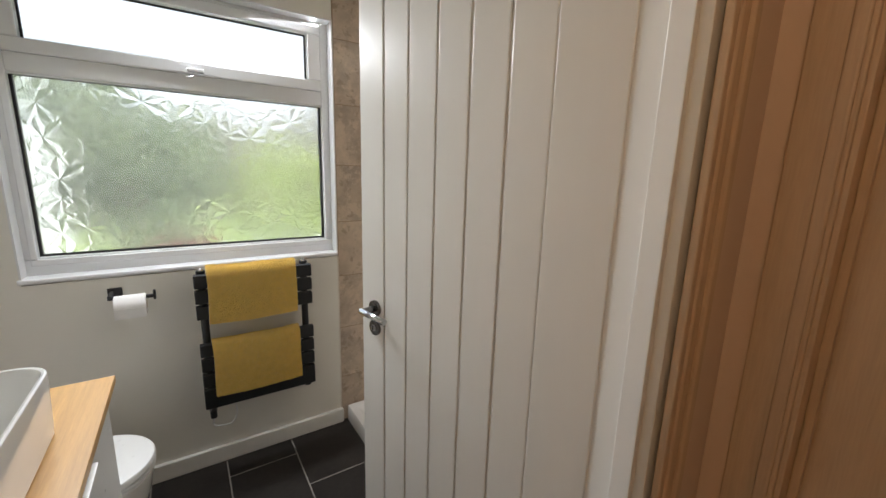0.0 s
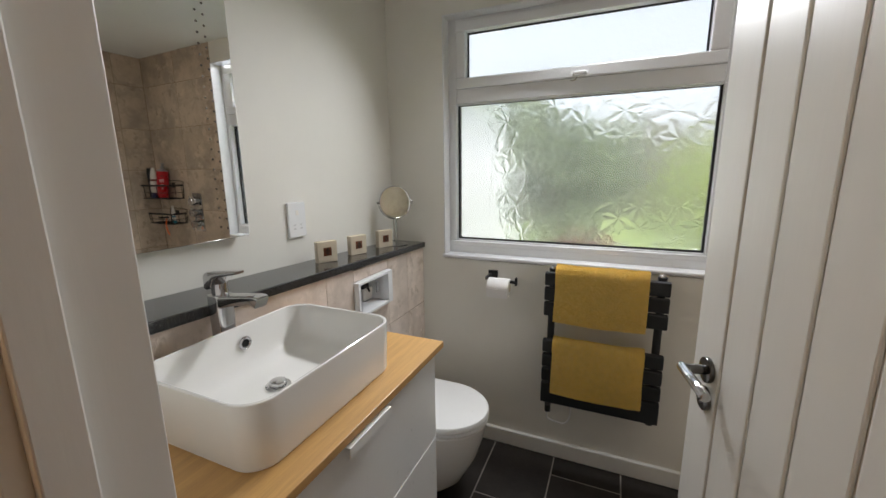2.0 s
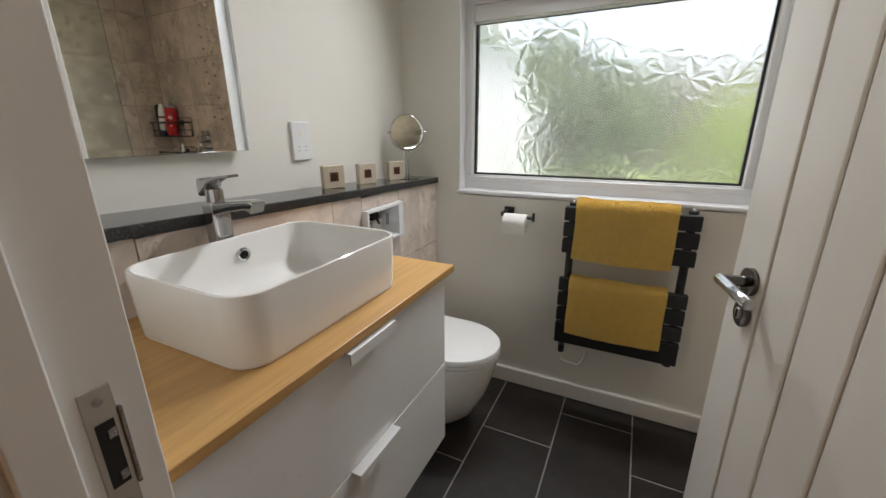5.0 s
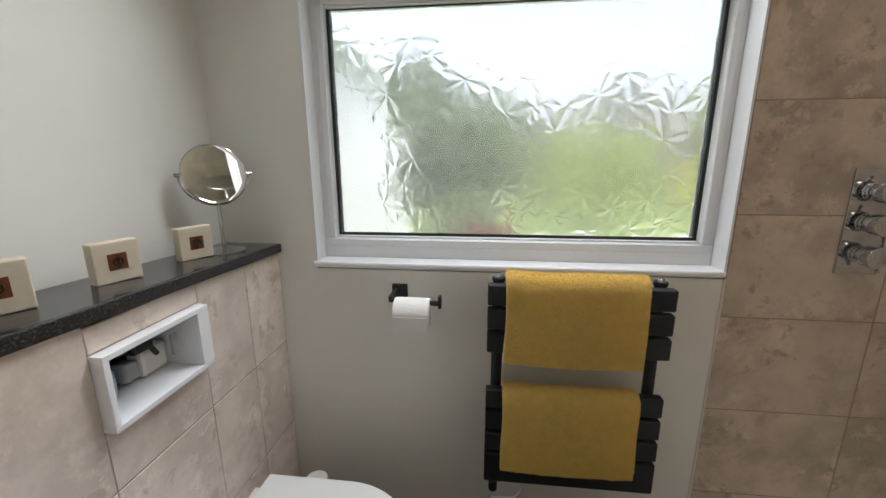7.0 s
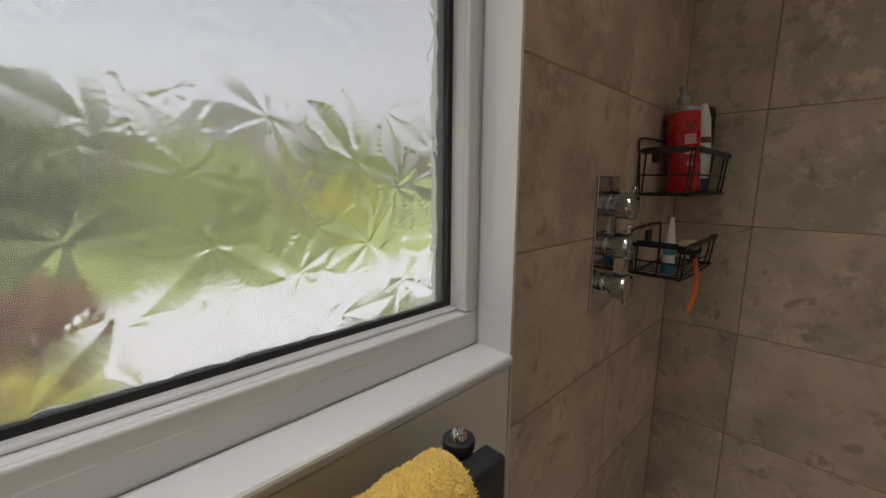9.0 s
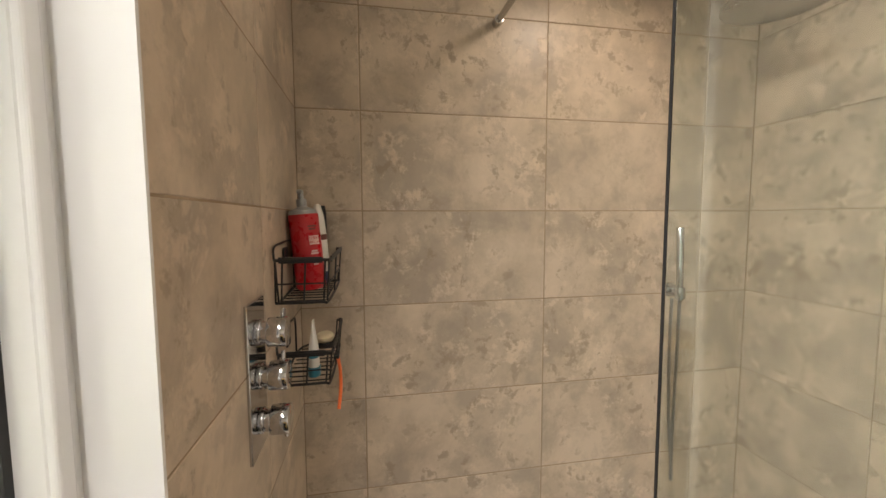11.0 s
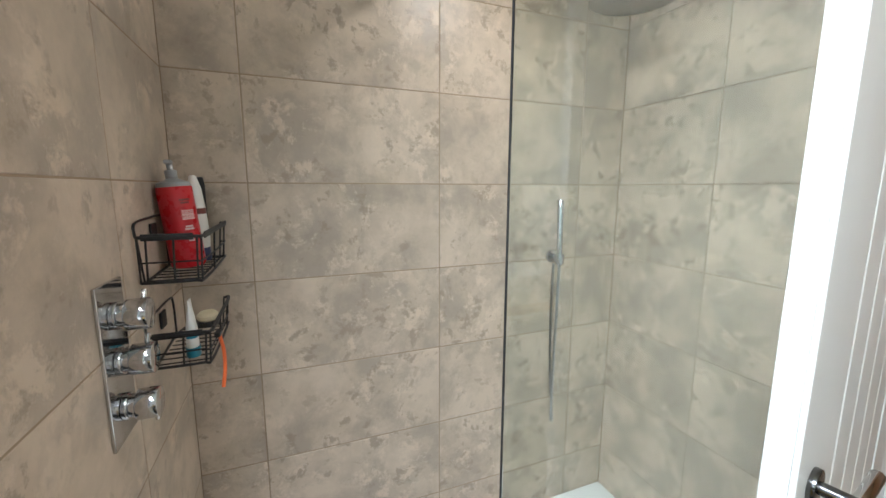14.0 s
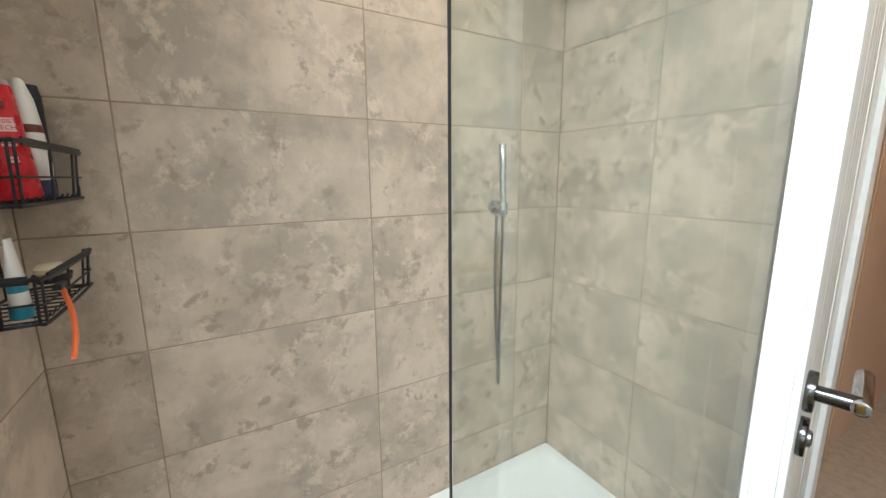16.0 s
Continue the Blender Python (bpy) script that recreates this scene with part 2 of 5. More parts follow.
def pane_mat(name, rough, wave, scale):
    """Cast glass: rough, with a wavy relief."""
    m = glass_mat(name, rough, (0.86, 0.88, 0.87))
    n, l = m.node_tree.nodes, m.node_tree.links
    tc = n.new("ShaderNodeTexCoord")
    a = n.new("ShaderNodeTexNoise")
    a.inputs["Scale"].default_value, a.inputs["Detail"].default_value = scale, 4.0
    l.new(tc.outputs["Object"], a.inputs["Vector"])
    bp = n.new("ShaderNodeBump")
    bp.inputs["Strength"].default_value, bp.inputs["Distance"].default_value = wave, 0.004
    l.new(a.outputs["Fac"], bp.inputs["Height"])
    l.new(bp.outputs[0], n["Principled BSDF"].inputs["Normal"])
    milk = n.new("ShaderNodeBsdfTranslucent")
    milk.inputs["Color"].default_value = (0.88, 0.90, 0.92, 1)
    both = n.new("ShaderNodeMixShader")
    both.inputs[0].default_value = 0.09
    l.new(n["Principled BSDF"].outputs[0], both.inputs[1])
    l.new(milk.outputs[0], both.inputs[2])
    l.new(both.outputs[0], n["Material Output"].inputs["Surface"])
    return m


M["glass"] = glass_mat("shower_glass", 0.0, (0.87, 0.945, 0.915))
M["obscure"] = pane_mat("obscure_glass", 0.145, 0.004, 25.0)
M["frosted"] = pane_mat("frosted_glass", 0.45, 0.3, 60.0)
mm = bpy.data.materials.new("mirror_silver")
mm.use_nodes = True
mm.node_tree.nodes["Principled BSDF"].inputs["Metallic"].default_value = 1.0
mm.node_tree.nodes["Principled BSDF"].inputs["Roughness"].default_value = 0.015
mm.node_tree.nodes["Principled BSDF"].inputs["Base Color"].default_value = (0.88, 0.90, 0.89, 1)
M["mirror"] = mm


def glow(name, colour, strength):
    m = bpy.data.materials.new(name)
    m.use_nodes = True
    b = m.node_tree.nodes["Principled BSDF"]
    b.inputs["Base Color"].default_value = (*colour, 1)
    b.inputs["Emission Color"].default_value, b.inputs["Emission Strength"].default_value = (*colour, 1), strength
    return m


M["lamp_diffuser"] = glow("lit_lamp_diffuser", (1.0, 0.88, 0.70), 0.22)
M["bulb"] = glow("warm_bulb", (1.0, 0.68, 0.40), HALL_BULB)


# ---- mesh helpers ----
def part(name, bm, material, parent=None, label="", smooth=False):
    me = bpy.data.meshes.new(name)
    bmesh.ops.recalc_face_normals(bm, faces=bm.faces)
    bm.to_mesh(me)
    bm.free()
    me.materials.append(M[material] if isinstance(material, str) else material)
    if smooth:
        me.shade_smooth()
        me.set_sharp_from_angle(angle=radians(38))
    ob = new(name, me)
    ob.parent = parent
    if label:
        tagged(ob, label)
    return ob


def thing(name, label, category, group="", at=(0, 0, 0), kind=""):
    ob = new(name)
    ob.empty_display_size = 0.05
    ob.location = at
    return tagged(ob, label, category, group, kind)


def box(x0, x1, y0, y1, z0, z1, bevel=0.0, seg=2, bm=None):
    bm = bm or bmesh.new()
    r = bmesh.ops.create_cube(bm, size=1)
    bmesh.ops.transform(bm, matrix=Matrix.Translation(((x0 + x1) / 2, (y0 + y1) / 2, (z0 + z1) / 2)) @ Matrix.Diagonal((x1 - x0, y1 - y0, z1 - z0, 1)), verts=r["verts"])
    if bevel:
        es = {e for v in r["verts"] for e in v.link_edges}
        bmesh.ops.bevel(bm, geom=list(es), offset=bevel, segments=seg, affect="EDGES", profile=0.5)
    return bm


def cyl(p0, p1, r0, r1=None, seg=24, bevel=0.0, bm=None):
    bm = bm or bmesh.new()
    p0, p1 = Vector(p0), Vector(p1)
    d = p1 - p0
    r = bmesh.ops.create_cone(bm, cap_ends=True, segments=seg, radius1=r0, radius2=r0 if r1 is None else r1, depth=d.length)
    m = Matrix.Translation((p0 + p1) / 2) @ d.to_track_quat("Z", "Y").to_matrix().to_4x4()
    bmesh.ops.transform(bm, matrix=m, verts=r["verts"])
    if bevel:
        es = [e for e in {e for v in r["verts"] for e in v.link_edges} if any(len(f.verts) > 4 for f in e.link_faces)]
        bmesh.ops.bevel(bm, geom=es, offset=bevel, segments=2, affect="EDGES", profile=0.5)
    return bm


def tube(points, r, seg=8, bm=None, closed=False):
    """A round bar along points."""
    bm = bm or bmesh.new()
    pts = [Vector(p) for p in points]
    n = len(pts)
    rings = []
    up = None
    for i, p in enumerate(pts):
        a = pts[(i - 1) % n] if (closed or i > 0) else p
        b = pts[(i + 1) % n] if (closed or i < n - 1) else p
        t = (b - a).normalized()
        if up is None:
            up = t.orthogonal().normalized()
        up = (up - t * up.dot(t)).normalized()
        side = t.cross(up)
        rings.append([bm.verts.new(p + (up * math.cos(2 * math.pi * k / seg) + side * math.sin(2 * math.pi * k / seg)) * r) for k in range(seg)])
    for i in range(n if closed else n - 1):
        A, B = rings[i], rings[(i + 1) % n]
        for k in range(seg):
            bm.faces.new((A[k], A[(k + 1) % seg], B[(k + 1) % seg], B[k]))
    if not closed:
        bm.faces.new(rings[0][::-1])
        bm.faces.new(rings[-1])
    return bm


def smooth_path(points, n=8):
    """A rounded line through points (Catmull-Rom)."""
    P = [Vector(p) for p in points]
    P = [P[0] * 2 - P[1]] + P + [P[-1] * 2 - P[-2]]
    out = []
    for i in range(1, len(P) - 2):
        for k in range(n):
            t = k / n
            a, b, c, d = P[i - 1:i + 3]
            out.append(0.5 * ((2 * b) + (c - a) * t + (2 * a - 5 * b + 4 * c - d) * t * t + (3 * b - a - 3 * c + d) * t ** 3))
    return out + [P[-2]]


def rounded_rect(x0, x1, y0, y1, r, n=8):
    pts = []
    for cx, cy, a in ((x1 - r, y1 - r, 0), (x0 + r, y1 - r, 90), (x0 + r, y0 + r, 180), (x1 - r, y0 + r, 270)):
        for k in range(n + 1):
            t = radians(a + 90 * k / n)
            pts.append((cx + r * math.cos(t), cy + r * math.sin(t)))
    return pts


def loft(rings, cap_start=True, cap_end=True, bm=None):
    """Skin over rings of equal count, each a list of 3D points."""
    bm = bm or bmesh.new()
    vs = [[bm.verts.new(p) for p in ring] for ring in rings]
    n = len(vs[0])
    for a, b in zip(vs, vs[1:]):
        for k in range(n):
            bm.faces.new((a[k], a[(k + 1) % n], b[(k + 1) % n], b[k]))
    if cap_start:
        bm.faces.new(vs[0][::-1])
    if cap_end:
        bm.faces.new(vs[-1])
    return bm


def structure(name, bm, material, label, category, smooth=False):
    return tagged(part(name, bm, material, smooth=smooth), label, category, "", "structure")

# ---- large structure ----
XL, XS, XR = -0.873, -0.690, 1.457          # plaster wall, ledge face, shower wall tile face
YD, YS, YW = 0.345, 0.388, 1.988          # door wall, shower end tile face, window wall
YH = 0.235                                 # hall face of the door wall
ZC = 2.295
WX0, WX1, WZ0, WZ1 = -0.563, 0.646, 0.996, 2.165   # window opening
JX0, JX1, JZ = -0.180, 0.592, 2.02         # door opening

bm = box(XL - 0.12, XR + 0.12, YH, YW + 0.16, -0.12, -0.0012)
floor = structure("floor", bm, "floor_grout", "dark slate tiled bathroom floor with pale grout", "floor")
# Hall floor is out of view; it serves as a pale reflector below the doorway.
bm = box(-1.6, 1.9, -3.2, YH - 0.001, -0.12, 0.0)
structure("hall_floor", bm, "hall_floor", "unseen hall floor, made pale to bounce light", "floor")
bm = box(XL - 0.12, XR + 0.12, YH, YW + 0.16, ZC, ZC + 0.1)
structure("ceiling", bm, "ceiling", "flat white painted ceiling", "ceiling")
bm = box(-1.6, 1.9, -3.2, YH - 0.001, 2.32, 2.42)
structure("hall_ceiling", bm, "ceiling", "white hall ceiling", "ceiling")

wall_w = structure("wall_west", box(XL - 0.12, XL, YD, YW, -0.02, ZC), "plaster", "cream painted plaster wall above the ledge", "wall")
bm = box(XL - 0.12, WX0, YW, YW + 0.16, -0.02, ZC)
box(WX1, XR + 0.12, YW + 0.008, YW + 0.16, -0.02, ZC, bm=bm)
box(WX0, WX1, YW, YW + 0.16, -0.02, WZ0, bm=bm)
box(WX0, WX1, YW, YW + 0.16, WZ1, ZC, bm=bm)
wall_n = structure("wall_north", bm, "plaster", "cream painted window wall, tiled in the shower", "wall")
wall_e = structure("wall_east", box(XR + 0.001, XR + 0.12, YD, YW + 0.008, -0.02, ZC), "grout", "shower wall of stone-look tiles with beige grout", "wall")
bm = box(XL - 0.12, JX0 - 0.02, YH, YD, -0.02, ZC)
box(JX1 + 0.02, XR + 0.12, YH, YD, -0.02, ZC, bm=bm)
box(JX0 - 0.02, JX1 + 0.02, YH, YD, JZ + 0.03, ZC, bm=bm)
wall_s = structure("wall_south", bm, "plaster", "cream painted wall with the door opening", "wall")
wall_sh = structure("wall_shower_end", box(0.672, XR + 0.008, YD, YS - 0.002, -0.02, ZC), "grout", "tiled shower end wall", "wall")

# hall walls that close the place
bm = box(-1.7, -1.6, -3.2, YH, -0.02, 2.35)
structure("hall_wall_west", bm, "hall_paint", "beige painted hall wall", "wall")
structure("hall_wall_south", box(-1.6, 1.9, -3.3, -3.2, -0.02, 2.35), "hall_paint", "beige painted hall wall", "wall")
bm = box(0.80, 0.90, -3.2, -0.70, -0.02, 2.35)
box(0.80, 0.90, 0.125, YH - 0.001, -0.02, 2.35, bm=bm)
box(0.80, 0.90, -0.70, 0.125, 2.05, 2.35, bm=bm)
structure("hall_wall_east", bm, "hall_paint", "pinkish painted hall wall with a second doorway", "wall")
hall_frame = structure("door_frame_hall", box(0.795, 0.895, 0.100, 0.1245, 0.0, 2.03, 0.002), "pine", "varnished pine frame of a second hall door", "door frame")
part("frame_side", box(0.795, 0.895, -0.6995, -0.675, 0.0, 2.03, 0.002), "pine", hall_frame)
part("frame_head", box(0.795, 0.895, -0.675, 0.100, 2.005, 2.03, 0.002), "pine", hall_frame)
part("stop", box(0.835, 0.851, 0.086, 0.100, 0.0, 2.005, 0.002), "pine", hall_frame)
for y0, y1 in ((0.108, 0.182), (-0.757, -0.683)):
    bm = box(0.786, 0.7995, y0, y1, 0.0, 2.09, 0.003)
    box(0.779, 0.7865, y0 + 0.006, y0 + 0.026, 0.0, 2.088, 0.004, 3, bm=bm)
    part("architrave", bm, "pine", hall_frame)
part("architrave_head", box(0.786, 0.7995, -0.683, 0.108, 2.018, 2.09, 0.003), "pine", hall_frame)
hall_door = structure("door_2", box(0.852, 0.892, -0.672, 0.097, 0.008, 2.002, 0.002), "pine", "closed brown wooden door off the hall", "door")
for y0, y1 in ((-0.560, -0.330), (-0.245, -0.015)):
    for z0, z1 in ((0.25, 0.95), (1.10, 1.85)):
        part("panel", box(0.846, 0.853, y0, y1, z0, z1, 0.004), "pine", hall_door)
bm = box(-1.6, JX0 - 0.095, YH - 0.012, YH - 0.002, -0.02, 2.32)
box(JX1 + 0.095, 0.8, YH - 0.012, YH - 0.002, -0.02, 2.32, bm=bm)
box(JX0 - 0.095, JX1 + 0.095, YH - 0.012, YH - 0.002, JZ + 0.1, 2.32, bm=bm)
structure("hall_wall_north", bm, "hall_paint", "beige hall face of the door wall", "wall")

# door lining with rebate and stops, architraves
def jamb(x, s):
    bm = box(min(x, x - s * 0.028), max(x, x - s * 0.028), YH - 0.006, YD + 0.006, 0.0, JZ + 0.028, 0.002)
    box(min(x - s * 0.001, x + s * 0.012), max(x - s * 0.001, x + s * 0.012), YH + 0.012, YD - 0.060, 0.0, JZ, 0.002, bm=bm)
    return bm


lining = structure("door_lining", jamb(JX0, 1), "white_wood", "white painted door lining with stop", "door frame")
part("lining_side", jamb(JX1, -1), "white_wood", lining)
bm = box(JX0, JX1, YH - 0.006, YD + 0.006, JZ, JZ + 0.028, 0.002)
box(JX0, JX1, YH + 0.012, YD - 0.060, JZ - 0.012, JZ + 0.001, 0.002, bm=bm)
part("lining_head", bm, "white_wood", lining)


def architrave(x0, x1, y, s, z1, mat_name, parent, name="architrave"):
    """Moulded trim: flat with a rounded step."""
    ya, yb = sorted((y, y + s * 0.014))
    bm = box(x0, x1, ya, yb, 0.0, z1, 0.003)
    w = x1 - x0
    ya, yb = sorted((y, y + s * 0.021))
    box(x0 + w * 0.62, x0 + w * 0.92, ya, yb, 0.0, z1 - 0.002, 0.005, 3, bm=bm)
    ya, yb = sorted((y, y + s * 0.018))
    box(x0 + w * 0.18, x0 + w * 0.34, ya, yb, 0.0, z1 - 0.002, 0.004, 3, bm=bm)
    return part(name, bm, mat_name, parent)


trim = structure("trim_hall", box(JX0 - 0.085, JX1 + 0.085, YH - 0.030, YH - 0.012, JZ + 0.012, JZ + 0.085, 0.004), "pine", "varnished pine architrave on the hall side", "trim")
architrave(JX0 - 0.085, JX0 - 0.012, YH - 0.012, -1, JZ + 0.085, "pine", trim)
architrave(JX1 + 0.012, JX1 + 0.085, YH - 0.012, -1, JZ + 0.085, "pine", trim)
trim2 = structure("trim_bathroom", box(JX0 - 0.06, JX1 + 0.07, YD, YD + 0.016, JZ + 0.012, JZ + 0.08, 0.004), "white_wood", "white painted architrave round the bathroom door", "trim")
architrave(JX1 + 0.010, JX1 + 0.073, YD, 1, JZ + 0.012, "white_wood", trim2)

# strike plate in the lining
sp = thing("strike_plate", "brushed steel strike plate screwed into the door lining", "strike plate", at=(JX0, 0.311, 1.018))
bm = box(0.0, 0.0025, -0.0125, 0.0125, -0.072, 0.072, 0.001)
part("plate", bm, "satin_steel", sp)
part("latch_hole", box(0.002, 0.0032, -0.007, 0.008, -0.036, 0.036), "black", sp)
for zz in (-0.058, 0.058):
    part("screw", cyl((0.002, 0, zz), (0.004, 0, zz), 0.004, seg=12), "steel", sp)
for zz in (-0.026, 0.022):
    part("latch_stop", box(0.0028, 0.0042, 0.001, 0.0075, zz - 0.005, zz + 0.005, 0.0006), "steel", sp)
part("lip", box(0.0, 0.005, 0.0125, 0.016, -0.045, 0.045, 0.001), "steel", sp)

# skirting
sk = structure("baseboard", box(XS + 0.0, 0.655, YW - 0.022, YW, 0.0, 0.085, 0.006, 3), "white_wood", "white painted skirting board under the window", "skirting")

# boxed ledge, stone shelf
ledge = structure("ledge_wall", box(XL, XS - 0.002, YD, 1.3645, 0.0, 1.045), "grout", "boxed-in cistern wall faced with pale stone tiles", "wall")
bm = box(XL, XS - 0.002, 1.6215, YW, 0.0, 1.045)
box(XL, XS - 0.002, 1.3645, 1.6215, 0.0, 0.8625, bm=bm)
box(XL, XS - 0.002, 1.3645, 1.6215, 1.0115, 1.045, bm=bm)
part("ledge_end", bm, "grout", ledge)
FALL = 0.037                               # the shelf rises from the window towards the door


def shelf_z(y):
    return 1.074 + FALL * (YW - y)


def sloped(x0, x1, z0, z1, bevel):
    bm = box(x0, x1, YD, YW, z0, z1, bevel)
    for v in bm.verts:
        v.co.z += FALL * (YW - v.co.y)
    return bm


part("ledge_top", sloped(XL, XS - 0.002, 1.0445, 1.0462, 0.0), "grout", ledge)
shelf = structure("ledge_shelf", sloped(XL, -0.684, 1.046, 1.074, 0.002), "granite", "black speckled stone shelf along the wall", "shelf")
part("shelf_edge", sloped(-0.686, -0.678, 1.0465, 1.0735, 0.002), "granite_edge", shelf, "rough-cut speckled front edge")

# ---- window ----
win = structure("window_1", box(WX0, WX1, 2.055, 2.135, WZ0 + 0.02, 1.082, 0.004), "upvc", "white plastic window with fanlight and leaf-patterned obscure glass", "window")
FY0, FY1 = 2.055, 2.135
part("frame_jamb", box(WX0, -0.520, FY0, FY1, 1.082, WZ1, 0.004), "upvc", win)
part("frame_jamb", box(0.606, WX1, FY0, FY1, 1.082, WZ1, 0.004), "upvc", win)
part("transom", box(-0.520, 0.606, FY0, FY1, 1.774, 1.842, 0.004), "upvc", win)
part("frame_head", box(-0.520, 0.606, FY0, FY1, 2.146, WZ1, 0.004), "upvc", win)
for a in ((-0.520, 0.606, 1.082, 1.088), (-0.520, 0.606, 1.768, 1.780)):
    part("glazing_bead", box(a[0], a[1], 2.068, 2.09, a[2], a[3], 0.003), "upvc", win)
for x0, x1, z0, z1 in ((-0.542, 0.628, 1.056, 1.0805), (-0.542, -0.5205, 1.0825, 1.770), (0.6065, 0.628, 1.0825, 1.770)):
    part("bead_moulding", box(x0, x1, FY0 - 0.006, FY0 + 0.004, z0, z1, 0.0035, 3), "upvc", win)
sash = part("fanlight_sash", box(-0.520, 0.606, FY0 - 0.012, FY1 - 0.02, 1.842, 1.892, 0.006), "upvc", win)
part("sash_head", box(-0.520, 0.606, FY0 - 0.012, FY1 - 0.02, 2.102, 2.146, 0.006), "upvc", sash)
part("sash_side", box(-0.520, -0.470, FY0 - 0.012, FY1 - 0.02, 1.892, 2.102, 0.006), "upvc", sash)
part("sash_side", box(0.542, 0.606, FY0 - 0.012, FY1 - 0.02, 1.892, 2.102, 0.006), "upvc", sash)


def seal(x0, x1, z0, z1, y, w):
    bm = box(x0, x1, y, y + 0.006, z0, z0 + w)
    box(x0, x1, y, y + 0.006, z1 - w, z1, bm=bm)
    box(x0, x0 + w, y, y + 0.006, z0 + w, z1 - w, bm=bm)
    box(x1 - w, x1, y, y + 0.006, z0 + w, z1 - w, bm=bm)
    return bm


part("seal", seal(-0.520, 0.606, 1.088, 1.774, 2.083, 0.009), "gasket", win)
part("seal", seal(-0.470, 0.542, 1.892, 2.102, 2.083, 0.007), "gasket", sash)
fan = part("fan_pane", box(-0.474, 0.546, 2.092, 2.098, 1.888, 2.106), "frosted", sash, "frosted fanlight pane")
fan.visible_shadow = False
hd = part("sash_catch", box(0.035, 0.095, 2.022, 2.045, 1.850, 1.864, 0.004), "upvc", win, "white fanlight catch")
part("peg", tube([(0.055, 2.03, 1.842), (0.05, 2.02, 1.828), (0.03, 2.018, 1.825)], 0.003), "steel", win)
part("reveal_lining", box(WX1 - 0.004, WX1 + 0.002, YW - 0.004, 2.056, WZ0 + 0.02, WZ1), "upvc", win)
part("reveal_lining", box(WX0 - 0.002, WX0 + 0.004, YW - 0.002, 2.056, WZ0 + 0.02, WZ1), "upvc", win)
part("reveal_lining", box(WX0 + 0.004, WX1 - 0.004, YW - 0.002, 2.056, WZ1 - 0.005, WZ1 + 0.001), "upvc", win)
sill = structure("window_sill", box(WX0 - 0.010, WX1 + 0.004, YW - 0.008, 2.056, WZ0 + 0.004, 1.020, 0.007, 3), "upvc", "white window sill board with rounded nosing", "sill")

# obscure pane: room face pressed with overlapping palmate leaves
def leaf_pane(x0, x1, z0, z1, y_room, y_out, step):
    nx, nz = int((x1 - x0) / step), int((z1 - z0) / step)
    X, Z = np.meshgrid(np.linspace(x0, x1, nx), np.linspace(z0, z1, nz))
    height = np.zeros_like(X)
    r = random.Random(5)
    spots = []
    tries = 0
    while len(spots) < 120 and tries < 20000:
        tries += 1
        p = (r.uniform(x0 - 0.02, x1 + 0.02), r.uniform(z0 - 0.02, z1 + 0.02))
        if all((p[0] - q[0]) ** 2 + (p[1] - q[1]) ** 2 > 0.074 ** 2 for q in spots):
            spots.append(p)
    for px, pz in spots:
        k, a0 = r.choice((5, 5, 6)), r.uniform(0, 6.28)
        for i in range(k):
            a, ln = a0 + i * 4.6 / k, r.uniform(0.066, 0.095)
            wd = ln * r.uniform(0.24, 0.32)
            u = ((X - px) * math.cos(a) + (Z - pz) * math.sin(a)) / ln
            v = (-(X - px) * math.sin(a) + (Z - pz) * math.cos(a))
            w = wd * np.clip(np.sin(np.pi * np.clip(u, 0, 1) ** 1.25), 0, None) * (1 + 0.10 * np.sin(u * 70))
            inside = (u > 0.02) & (u < 0.99) & (np.abs(v) < w)
            q = np.abs(v) / np.maximum(w, 1e-5)
            rib = wd * 0.055 * (1 - q) + 0.000010 * np.sin((u * ln - np.abs(v) * 0.9) * 640) + 0.0002 * r.uniform(0.3, 1.5)
            height = np.where(inside, rib, height)
    front = np.stack([X, np.full_like(X, y_room) - height, Z], -1).reshape(-1, 3)
    corners = np.array([[x0, y_out, z0], [x1, y_out, z0], [x1, y_out, z1], [x0, y_out, z1]])
    idx = np.arange(nx * nz).reshape(nz, nx)
    quads = np.stack([idx[:-1, :-1], idx[:-1, 1:], idx[1:, 1:], idx[1:, :-1]], -1).reshape(-1, 4).tolist()
    b = nx * nz
    faces = quads + [[b + 3, b + 2, b + 1, b]]
    faces.append([b, b + 1] + idx[0, ::-1].tolist())
    faces.append([b + 2, b + 3] + idx[-1, :].tolist())
    faces.append([b + 3, b] + idx[:, 0].tolist())
    faces.append([b + 1, b + 2] + idx[::-1, -1].tolist())
    me = bpy.data.meshes.new("pane")
    me.from_pydata(np.concatenate([front, corners]).tolist(), [], faces)
    me.materials.append(M["obscure"])
    me.polygons.foreach_set("use_smooth", [len(f) == 4 and f[0] < b for f in faces])
    ob = new("pane", me)
    ob.parent = win
    ob.visible_shadow = False
    return tagged(ob, "obscure pane pressed with leaf pattern")


for x0, x1, z0, z1 in ((0.5985, 0.6055, 1.0885, 1.7735), (-0.5195, -0.5125, 1.0885, 1.7735), (-0.512, 0.598, 1.0825, 1.0895)):
    part("outer_seal", box(x0, x1, 2.0985, 2.114, z0, z1, 0.001), "gasket", win)
leaf_pane(-0.518, 0.604, 1.086, 1.776, 2.092, 2.098, 0.0022)

